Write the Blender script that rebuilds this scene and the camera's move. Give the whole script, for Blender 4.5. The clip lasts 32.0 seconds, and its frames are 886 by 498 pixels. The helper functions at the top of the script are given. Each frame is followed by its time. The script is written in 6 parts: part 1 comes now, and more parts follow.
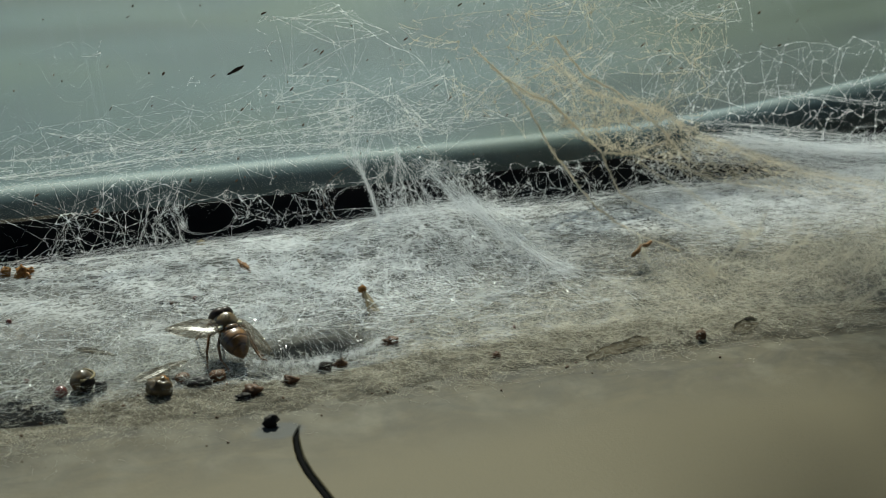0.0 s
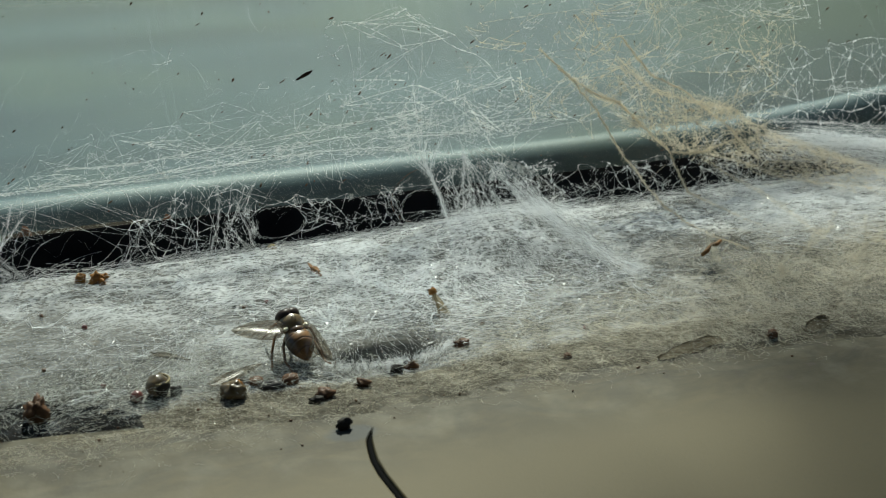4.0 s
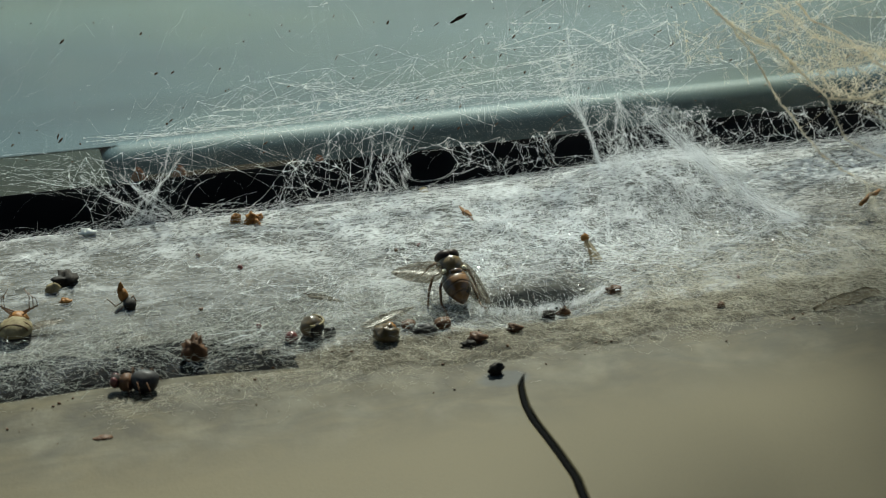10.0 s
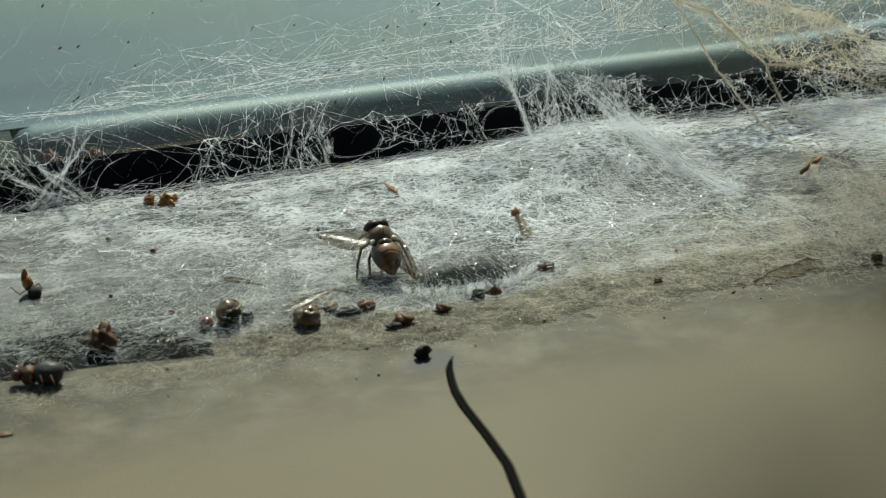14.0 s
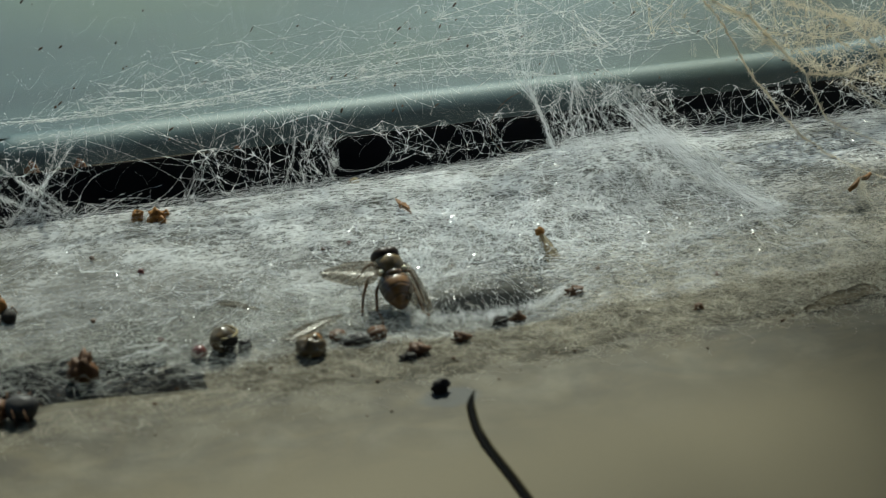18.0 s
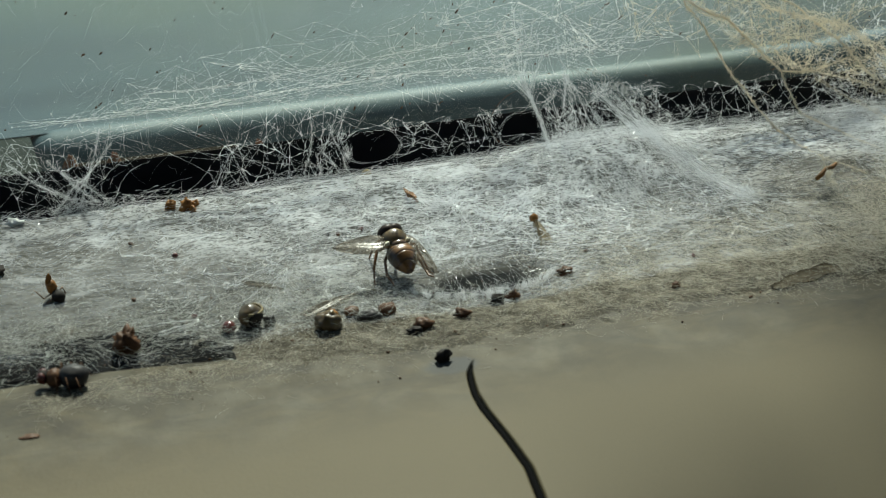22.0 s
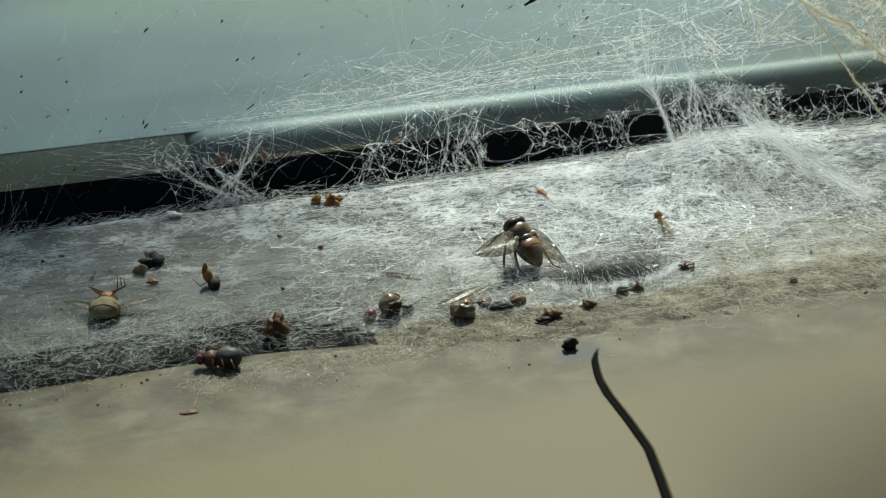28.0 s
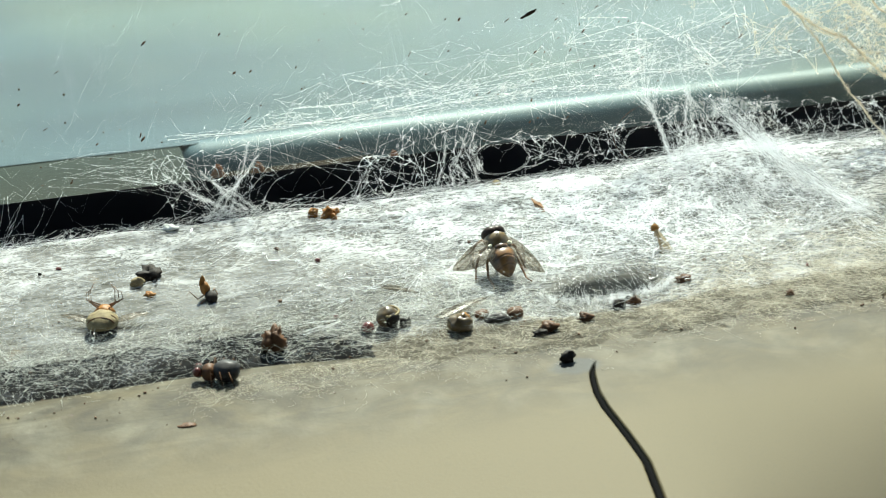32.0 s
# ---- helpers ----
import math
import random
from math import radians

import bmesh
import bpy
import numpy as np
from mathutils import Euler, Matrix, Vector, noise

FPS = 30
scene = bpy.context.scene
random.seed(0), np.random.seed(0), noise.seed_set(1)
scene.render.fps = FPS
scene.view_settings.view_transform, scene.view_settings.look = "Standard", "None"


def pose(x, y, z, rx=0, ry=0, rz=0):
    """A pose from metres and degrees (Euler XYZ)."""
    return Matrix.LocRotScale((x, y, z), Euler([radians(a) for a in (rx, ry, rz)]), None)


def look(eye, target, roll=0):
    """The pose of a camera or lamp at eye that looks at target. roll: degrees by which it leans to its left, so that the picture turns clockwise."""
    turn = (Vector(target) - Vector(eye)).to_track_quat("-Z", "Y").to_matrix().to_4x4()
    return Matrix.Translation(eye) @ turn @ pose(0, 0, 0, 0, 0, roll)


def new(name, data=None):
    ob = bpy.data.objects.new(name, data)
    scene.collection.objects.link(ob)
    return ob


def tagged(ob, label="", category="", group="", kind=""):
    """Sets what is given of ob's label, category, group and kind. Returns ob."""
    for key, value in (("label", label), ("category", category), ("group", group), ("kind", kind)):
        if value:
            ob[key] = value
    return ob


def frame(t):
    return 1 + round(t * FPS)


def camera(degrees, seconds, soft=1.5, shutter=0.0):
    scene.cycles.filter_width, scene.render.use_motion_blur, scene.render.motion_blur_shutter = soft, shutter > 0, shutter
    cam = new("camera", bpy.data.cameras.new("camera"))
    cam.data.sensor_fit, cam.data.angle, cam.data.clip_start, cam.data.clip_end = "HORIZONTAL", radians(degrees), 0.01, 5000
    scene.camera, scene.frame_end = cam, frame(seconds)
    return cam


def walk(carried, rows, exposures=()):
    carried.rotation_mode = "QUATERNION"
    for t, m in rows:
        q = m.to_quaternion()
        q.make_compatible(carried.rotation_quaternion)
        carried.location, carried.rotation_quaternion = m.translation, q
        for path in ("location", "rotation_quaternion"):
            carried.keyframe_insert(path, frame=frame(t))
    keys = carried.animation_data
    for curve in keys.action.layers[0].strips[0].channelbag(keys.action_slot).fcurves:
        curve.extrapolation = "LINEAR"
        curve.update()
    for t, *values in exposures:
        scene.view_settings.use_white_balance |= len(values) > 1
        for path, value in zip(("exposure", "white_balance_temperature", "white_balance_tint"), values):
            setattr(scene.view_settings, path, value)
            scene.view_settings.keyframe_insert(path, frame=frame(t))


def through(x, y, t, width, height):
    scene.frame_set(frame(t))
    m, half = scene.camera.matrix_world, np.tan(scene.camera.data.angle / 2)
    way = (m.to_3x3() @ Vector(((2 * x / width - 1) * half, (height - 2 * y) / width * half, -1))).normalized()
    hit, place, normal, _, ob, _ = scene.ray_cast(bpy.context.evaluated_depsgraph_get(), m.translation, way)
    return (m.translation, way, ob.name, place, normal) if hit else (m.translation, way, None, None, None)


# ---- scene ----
MM = 0.001
cam = camera(30.0, 32.0, soft=1.0)
cam.data.dof.use_dof = True
cam.data.dof.focus_distance = 0.262
cam.data.dof.aperture_fstop = 48.0
ROWS = [
    (0.0, -0.06279, -0.21726, 0.11952, 65.086, -4.688, -25.386),
    (0.5, -0.06315, -0.21737, 0.11930, 65.308, -4.597, -25.375),
    (1.0, -0.06325, -0.21742, 0.11925, 65.341, -4.548, -25.248),
    (1.5, -0.06292, -0.21760, 0.11971, 65.332, -4.395, -25.152),
    (2.0, -0.06254, -0.21787, 0.11886, 65.523, -4.084, -25.135),
    (2.5, -0.06278, -0.21828, 0.11888, 65.705, -3.850, -24.988),
    (4.5, -0.06433, -0.21667, 0.12029, 64.295, -2.908, -22.690),
    (5.0, -0.06475, -0.21591, 0.11970, 63.427, -2.605, -21.474),
    (5.5, -0.06493, -0.21601, 0.11955, 62.871, -2.055, -20.363),
    (6.0, -0.06577, -0.21605, 0.12049, 62.553, -1.701, -19.490),
    (6.5, -0.06615, -0.21640, 0.12021, 62.543, -1.178, -18.410),
    (7.0, -0.06614, -0.21620, 0.12073, 62.543, -0.900, -17.808),
    (7.5, -0.06621, -0.21662, 0.12066, 62.861, -0.679, -17.366),
    (8.0, -0.06585, -0.21647, 0.12036, 62.924, -0.671, -17.342),
    (8.5, -0.06593, -0.21632, 0.12023, 62.858, -1.006, -17.619),
    (9.0, -0.06619, -0.21554, 0.12040, 62.682, -1.493, -18.062),
    (9.5, -0.06605, -0.21610, 0.12033, 62.690, -1.705, -18.416),
    (10.0, -0.06575, -0.21581, 0.12076, 62.620, -1.869, -18.970),
    (10.5, -0.06554, -0.21616, 0.11981, 62.951, -1.758, -19.460),
    (11.0, -0.06517, -0.21604, 0.11974, 63.028, -1.701, -19.846),
    (11.5, -0.06457, -0.21670, 0.12026, 62.829, -1.533, -20.024),
    (12.0, -0.06439, -0.21673, 0.12033, 62.670, -1.513, -20.261),
    (12.5, -0.06429, -0.21666, 0.12047, 62.421, -1.558, -20.485),
    (13.0, -0.06395, -0.21680, 0.12048, 62.278, -1.597, -20.812),
    (13.5, -0.06287, -0.21538, 0.11944, 62.215, -1.754, -21.154),
    (14.0, -0.05927, -0.20719, 0.11468, 62.088, -1.735, -21.174),
    (14.5, -0.05613, -0.19792, 0.10910, 62.141, -1.687, -21.210),
    (16.5, -0.05439, -0.18805, 0.10261, 62.960, -1.577, -20.973),
    (17.0, -0.05454, -0.18798, 0.10368, 62.868, -1.584, -20.961),
    (17.5, -0.05413, -0.18805, 0.10372, 62.907, -1.708, -20.987),
    (18.0, -0.05472, -0.18784, 0.10384, 62.927, -2.065, -21.213),
    (18.5, -0.05507, -0.18723, 0.10399, 62.630, -2.307, -21.449),
    (19.0, -0.05438, -0.18755, 0.10472, 62.352, -2.207, -21.337),
    (19.5, -0.05404, -0.18800, 0.10428, 62.215, -2.173, -21.324),
    (20.0, -0.05476, -0.18823, 0.10512, 61.948, -2.353, -21.367),
    (20.5, -0.05444, -0.18777, 0.10541, 61.734, -2.308, -21.196),
    (21.0, -0.05542, -0.18981, 0.10649, 61.957, -2.332, -21.242),
    (21.5, -0.05821, -0.19999, 0.11017, 62.355, -1.867, -20.956),
    (22.0, -0.06151, -0.20852, 0.11528, 62.339, -1.610, -20.909),
    (22.5, -0.06449, -0.21646, 0.11969, 62.310, -1.443, -20.347),
    (23.0, -0.06605, -0.22126, 0.12264, 62.371, -1.158, -19.729),
    (23.5, -0.06646, -0.22154, 0.12227, 62.439, -0.759, -19.024),
    (24.0, -0.06687, -0.22136, 0.12310, 62.269, -0.510, -18.487),
    (24.5, -0.06682, -0.22102, 0.12255, 62.286, -0.339, -17.803),
    (25.0, -0.06720, -0.22114, 0.12292, 62.239, -0.022, -17.194),
    (25.5, -0.06716, -0.22100, 0.12250, 62.415, 0.225, -17.102),
    (27.5, -0.06605, -0.22118, 0.12216, 62.388, 0.378, -16.492),
    (28.0, -0.06590, -0.22105, 0.12265, 62.000, -0.000, -16.600),
    (28.5, -0.06668, -0.22100, 0.12284, 61.793, -0.240, -17.138),
    (29.0, -0.06717, -0.22073, 0.12295, 61.773, -0.453, -17.264),
    (29.5, -0.06699, -0.22104, 0.12306, 61.884, -0.485, -17.608),
    (30.0, -0.06678, -0.22122, 0.12308, 62.056, -0.353, -17.601),
    (30.5, -0.06668, -0.22150, 0.12346, 62.339, -0.208, -17.558),
    (31.0, -0.06661, -0.22119, 0.12274, 62.546, -0.211, -17.154),
    (31.5, -0.06683, -0.22135, 0.12268, 62.600, -0.182, -16.957),
    (32.0, -0.06658, -0.22105, 0.12295, 62.403, -0.080, -16.835),
]
walk(cam, [(t, pose(x, y, z, rx, ry, rz)) for t, x, y, z, rx, ry, rz in ROWS],
     exposures=[
        (0.0, 0.15, 6450, -5), (1.0, 0.12, 6450, -5), (2.0, 0.27, 6450, -5), (5.0, 0.29, 6450, -5), (6.0, 0.21, 6450, -5), (7.0, 0.29, 6450, -5), (8.0, 0.73, 6450, -5), (9.0, 0.01, 6450, -5), (10.0, 0.39, 6450, -5), (11.0, 0.70, 6450, -5), (12.0, 0.27, 6450, -5), (13.0, 0.24, 6450, -5), (14.0, 0.44, 6450, -5), (14.5, 0.42, 6450, -5), (17.0, -0.13, 6450, -5), (18.0, 0.14, 6450, -5), (19.0, 0.64, 6450, -5), (20.0, 0.37, 6450, -5), (21.0, 0.10, 6450, -5), (22.0, 0.32, 6450, -5), (23.0, 0.26, 6450, -5), (24.0, 0.35, 6450, -5), (25.0, 0.81, 6450, -5), (28.0, 0.66, 6450, -5), (29.0, 0.88, 6450, -5), (30.0, 0.27, 6450, -5), (31.0, 0.21, 6450, -5), (32.0, 1.39, 6450, -5),
     ])

# ---- daylight ----
SUN_ELEVATION, SUN_AZIMUTH = 46.0, 22.0      # degrees; azimuth from straight ahead towards the right
world = bpy.data.worlds.new("world")
scene.world = world
world.use_nodes = True
sky = world.node_tree.nodes.new("ShaderNodeTexSky")
sky.sky_type = "NISHITA"
sky.sun_disc = False
sky.sun_elevation, sky.sun_rotation = radians(SUN_ELEVATION), radians(SUN_AZIMUTH)
world.node_tree.links.new(sky.outputs[0], world.node_tree.nodes["Background"].inputs[0])
world.node_tree.nodes["Background"].inputs[1].default_value = 0.085
sun = new("sun", bpy.data.lights.new("sun", "SUN"))
sun.data.energy, sun.data.angle, sun.data.color = 5.0, radians(0.6), (1.0, 0.965, 0.90)
_az, _el = radians(SUN_AZIMUTH), radians(SUN_ELEVATION)
sun.matrix_world = look((math.sin(_az) * math.cos(_el), math.cos(_az) * math.cos(_el), math.sin(_el)), (0, 0, 0))


# ---- materials ----
class Mat:
    """A small node builder for one material."""

    def __init__(self, name):
        self.m = bpy.data.materials.new(name)
        self.m.use_nodes = True
        self.nodes, self.links = self.m.node_tree.nodes, self.m.node_tree.links
        self.nodes.clear()
        self.out = self.nodes.new("ShaderNodeOutputMaterial")
        self.tex = self.nodes.new("ShaderNodeTexCoord")

    def put(self, socket, value):
        if isinstance(value, bpy.types.NodeSocket):
            self.links.new(value, socket)
        elif value is not None:
            socket.default_value = value

    def mapped(self, scale=(1, 1, 1), rotate=(0, 0, 0)):
        n = self.nodes.new("ShaderNodeMapping")
        self.put(n.inputs["Vector"], self.tex.outputs["Object"])
        n.inputs["Scale"].default_value = scale
        n.inputs["Rotation"].default_value = rotate
        return n.outputs[0]

    def noise(self, scale, detail=4.0, rough=0.6, vector=None, distortion=0.0):
        n = self.nodes.new("ShaderNodeTexNoise")
        self.put(n.inputs["Vector"], vector or self.tex.outputs["Object"])
        n.inputs["Scale"].default_value, n.inputs["Detail"].default_value = scale, detail
        n.inputs["Roughness"].default_value, n.inputs["Distortion"].default_value = rough, distortion
        return n.outputs[0]

    def ramp(self, fac, a, b, ca=(0, 0, 0, 1), cb=(1, 1, 1, 1)):
        n = self.nodes.new("ShaderNodeValToRGB")
        n.color_ramp.elements[0].position, n.color_ramp.elements[1].position = a, b
        n.color_ramp.elements[0].color, n.color_ramp.elements[1].color = ca, cb
        self.put(n.inputs[0], fac)
        return n.outputs[0]

    def mix(self, fac, a, b, mode="MIX"):
        n = self.nodes.new("ShaderNodeMix")
        n.data_type, n.blend_type = "RGBA", mode
        self.put(n.inputs[0], fac), self.put(n.inputs[6], a), self.put(n.inputs[7], b)
        return n.outputs[2]

    def math(self, op, a, b=None, c=None):
        n = self.nodes.new("ShaderNodeMath")
        n.operation = op
        for s, v in zip(n.inputs, (a, b, c)):
            self.put(s, v)
        return n.outputs[0]

    def span(self, value, a, b):
        """0 to 1 as value goes from a to b, smoothly."""
        n = self.nodes.new("ShaderNodeMapRange")
        n.interpolation_type = "SMOOTHSTEP"
        self.put(n.inputs["Value"], value)
        n.inputs["From Min"].default_value, n.inputs["From Max"].default_value = a, b
        return n.outputs[0]

    def ridge(self, scale, width, detail=3.0, distortion=1.5, vector=None):
        """Thin winding lines, as of matted fibres."""
        n = self.math("ABSOLUTE", self.math("SUBTRACT", self.noise(scale, detail, 0.55, vector, distortion), 0.5))
        return self.math("SUBTRACT", 1.0, self.span(n, 0.0, width))

    def axes(self):
        n = self.nodes.new("ShaderNodeSeparateXYZ")
        self.put(n.inputs[0], self.tex.outputs["Object"])
        return n.outputs

    def bump(self, height, strength=0.5, distance=0.0002, normal=None):
        n = self.nodes.new("ShaderNodeBump")
        n.inputs["Strength"].default_value, n.inputs["Distance"].default_value = strength, distance
        self.put(n.inputs["Height"], height), self.put(n.inputs["Normal"], normal)
        return n.outputs[0]

    def principled(self, color, rough=0.6, metal=0.0, normal=None, **more):
        n = self.nodes.new("ShaderNodeBsdfPrincipled")
        self.put(n.inputs["Base Color"], color), self.put(n.inputs["Roughness"], rough)
        self.put(n.inputs["Metallic"], metal), self.put(n.inputs["Normal"], normal)
        for key, value in more.items():
            self.put(n.inputs[key.replace("_", " ")], value)
        return n.outputs[0]

    def shader(self, kind, **sockets):
        n = self.nodes.new(kind)
        for key, value in sockets.items():
            self.put(n.inputs[key.replace("_", " ")], value)
        return n.outputs[0]

    def blend(self, fac, a, b):
        n = self.nodes.new("ShaderNodeMixShader")
        self.put(n.inputs[0], fac), self.put(n.inputs[1], a), self.put(n.inputs[2], b)
        return n.outputs[0]

    def done(self, surface):
        self.links.new(surface, self.out.inputs[0])
        return self.m


def rgb(r, g, b):
    return (r, g, b, 1.0)


def silk_material(name, light, dark, gloss=0.06):
    """Dusty spider silk: it scatters light forwards as well as back."""
    k = Mat(name)
    n = k.noise(260, 3)
    island = k.nodes.new("ShaderNodeNewGeometry").outputs["Random Per Island"]
    c = k.mix(k.ramp(n, 0.35, 0.7), dark, light)
    c = k.mix(k.math("MULTIPLY", island, 0.55), c, light)
    body = k.blend(0.5, k.shader("ShaderNodeBsdfDiffuse", Color=c), k.shader("ShaderNodeBsdfTranslucent", Color=c))
    return k.done(k.blend(gloss, body, k.shader("ShaderNodeBsdfAnisotropic", Color=rgb(0.95, 0.95, 0.95), Roughness=0.27)))


def plain_material(name, light, dark, rough=0.55, scale=900, bump=0.4, distance=0.00008, metal=0.0, **more):
    """A chitin, crumb or dirt surface, mottled at two scales."""
    k = Mat(name)
    a, b = k.noise(scale, 5), k.noise(scale * 0.22, 3)
    c = k.mix(k.ramp(a, 0.3, 0.7), dark, light)
    c = k.mix(k.ramp(b, 0.4, 0.75, rgb(0, 0, 0), rgb(0.6, 0.6, 0.6)), c, dark)
    r = k.math("MULTIPLY_ADD", a, 0.3, rough - 0.15)
    more.setdefault("Specular_IOR_Level", 0.5 if rough < 0.4 else 0.2)
    return k.done(k.principled(c, r, metal, k.bump(a, bump, distance), **more))


def tray_material():
    """Grained grey plastic, rows of short dashes pressed in, under a film of pale dust."""
    k = Mat("grained_tray_plastic")
    brick = k.nodes.new("ShaderNodeTexBrick")
    brick.offset, brick.squash = 0.5, 1.0
    k.put(brick.inputs["Vector"], k.mapped((1, 1, 1)))
    brick.inputs["Scale"].default_value = 1000.0
    brick.inputs["Brick Width"].default_value, brick.inputs["Row Height"].default_value = 90.0, 1.3
    brick.inputs["Mortar Size"].default_value, brick.inputs["Mortar Smooth"].default_value = 0.11, 0.3
    dash = k.math("MULTIPLY", brick.outputs["Fac"], k.ramp(k.noise(420, 2, vector=k.mapped((0.75, 2.2, 1))), 0.5, 0.58))
    grain, wide = k.noise(1500, 3), k.noise(60, 5)
    plastic = k.mix(grain, rgb(0.014, 0.015, 0.015), rgb(0.03, 0.031, 0.03))
    dust = k.mix(k.noise(900, 4), rgb(0.070, 0.069, 0.061), rgb(0.145, 0.141, 0.122))
    x, y, z = k.axes()
    # the swept-out hollow stays free of dust
    ex = k.math("MULTIPLY", k.math("SUBTRACT", x, 0.0222), 1 / 0.0115)
    ey = k.math("MULTIPLY", k.math("SUBTRACT", y, -0.0152), 1 / 0.0050)
    rad = k.math("ADD", k.math("MULTIPLY", ex, ex), k.math("MULTIPLY", ey, ey))
    hollow = k.ramp(k.math("ADD", rad, k.math("MULTIPLY", k.noise(500, 3), 0.6)), 0.6, 1.0)
    cover = k.math("MULTIPLY", k.ramp(wide, 0.28, 0.62, rgb(0.42, 0.42, 0.42), rgb(1, 1, 1)), hollow)
    cover = k.math("MULTIPLY", cover, k.ramp(k.noise(700, 4), 0.2, 0.55, rgb(0.45, 0.45, 0.45), rgb(1, 1, 1)))
    c = k.mix(cover, plastic, dust)
    c = k.mix(k.math("MULTIPLY", dash, 0.85), c, rgb(0.02, 0.02, 0.02))
    stain = k.ramp(k.noise(130, 3), 0.62, 0.78)
    c = k.mix(k.math("MULTIPLY", stain, 0.4), c, rgb(0.23, 0.17, 0.09))
    h = k.math("SUBTRACT", k.math("MULTIPLY", grain, 0.5), dash)
    return k.done(k.principled(c, k.math("SUBTRACT", 0.8, k.math("MULTIPLY", k.span(k.noise(2600, 1), 0.6, 0.72), 0.45)), 0.0, k.bump(h, 0.8, 0.0003), Specular_IOR_Level=k.math("MULTIPLY", k.math("MULTIPLY", hollow, k.span(k.noise(2600, 1), 0.6, 0.72)), 0.6)))


def panel_material():
    """Smooth beige dashboard plastic, grimy towards its back edge."""
    k = Mat("beige_panel_plastic")
    x, y, z = k.axes()
    fine, wide = k.noise(2200, 3), k.noise(38, 4)
    c = k.mix(wide, rgb(0.098, 0.079, 0.042), rgb(0.106, 0.086, 0.046))
    c = k.mix(k.ramp(fine, 0.55, 0.8, rgb(0, 0, 0), rgb(0.3, 0.3, 0.3)), c, rgb(0.0697, 0.06396, 0.04346))
    streak = k.noise(95, 5, 0.65, k.mapped((0.85, 1.35, 1)), 1.0)
    near = k.span(k.math("ADD", y, k.math("MULTIPLY", k.span(x, 0.06, 0.12), 0.008)), -0.054, -0.030)
    grime = k.math("MULTIPLY", k.ramp(streak, 0.36, 0.6), k.math("MULTIPLY_ADD", near, 0.85, 0.0))
    c = k.mix(k.math("MULTIPLY", near, 0.45), c, rgb(0.046, 0.040, 0.026))
    c = k.mix(grime, c, rgb(0.032, 0.027, 0.017))
    spots = k.math("MULTIPLY", k.ramp(k.noise(330, 2), 0.68, 0.74), near)
    c = k.mix(spots, c, rgb(0.08, 0.06, 0.045))
    fuzz = k.math("MULTIPLY", k.ramp(k.noise(160, 5), 0.45, 0.7), k.math("MULTIPLY", near, 0.7))
    c = k.mix(fuzz, c, rgb(0.14, 0.128, 0.092))
    blot = k.math("MULTIPLY", k.span(k.noise(55, 4, 0.6, k.mapped((0.9, 1.2, 1)), 0.8), 0.52, 0.72), k.math("MULTIPLY_ADD", k.span(y, -0.056, -0.034), 0.4, 0.0))
    c = k.mix(blot, c, rgb(0.052, 0.048, 0.034))
    # cast shadow of the black clump, painted onto the panel
    bx, by = k.math("MULTIPLY", k.math("SUBTRACT", x, 0.0085), 1 / 0.0042), k.math("MULTIPLY", k.math("ADD", y, 0.0372), 1 / 0.0024)
    clump_shadow = k.math("SUBTRACT", 1.0, k.span(k.math("ADD", k.math("ADD", k.math("MULTIPLY", bx, bx), k.math("MULTIPLY", by, by)), k.math("MULTIPLY", k.noise(700, 3), 0.8)), 0.8, 1.5))
    c = k.mix(k.math("MULTIPLY", clump_shadow, 0.6), c, rgb(0.05, 0.055, 0.058))
    lines = k.math("MULTIPLY", k.ridge(85, 0.06, 4, 0.8, k.mapped((0.3, 1.9, 1), (0, 0, 0.06))), k.math("MULTIPLY", k.span(y, -0.047, -0.033), k.span(k.noise(45, 3), 0.35, 0.6)))
    c = k.mix(k.math("MULTIPLY", lines, 0.6), c, rgb(0.03, 0.026, 0.018))
    h = k.math("ADD", k.math("MULTIPLY", fine, 0.25), k.math("MULTIPLY", streak, near))
    return k.done(k.principled(c, 0.6, 0.0, k.bump(h, 0.45, 0.0003), Specular_IOR_Level=0.12))


def crust_material():
    """Caked beige-grey dust with matted fibres and dark pits."""
    k = Mat("caked_dust")
    a, b, f = k.noise(900, 5), k.noise(130, 5, 0.65), k.ridge(260, 0.05, 4, 1.6)
    c = k.mix(k.span(b, 0.3, 0.68), rgb(0.060, 0.053, 0.039), rgb(0.135, 0.121, 0.091))
    c = k.mix(k.math("MULTIPLY", k.span(a, 0.45, 0.75), 0.5), c, rgb(0.045, 0.039, 0.028))
    c = k.mix(k.math("MULTIPLY", k.span(k.noise(330, 3), 0.6, 0.72), 0.8), c, rgb(0.025, 0.020, 0.014))
    c = k.mix(k.math("MULTIPLY", k.math("MULTIPLY", f, k.span(k.noise(70, 3), 0.42, 0.62)), 0.5), c, rgb(0.26, 0.25, 0.21))
    h = k.math("ADD", k.math("MULTIPLY", a, 0.6), k.math("ADD", k.math("MULTIPLY", f, 0.35), b))
    x, y, z = k.axes()
    edge = k.math("ADD", k.math("ADD", y, k.math("MULTIPLY", k.span(x, 0.06, 0.12), 0.004)), k.math("MULTIPLY", k.math("SUBTRACT", k.noise(160, 5), 0.5), 0.012))
    dust = k.principled(c, 0.9, 0.0, k.bump(h, 0.9, 0.0005), Specular_IOR_Level=0.1)
    return k.done(k.blend(k.span(edge, -0.0365, -0.0275), k.shader("ShaderNodeBsdfTransparent", Color=rgb(1, 1, 1)), dust))


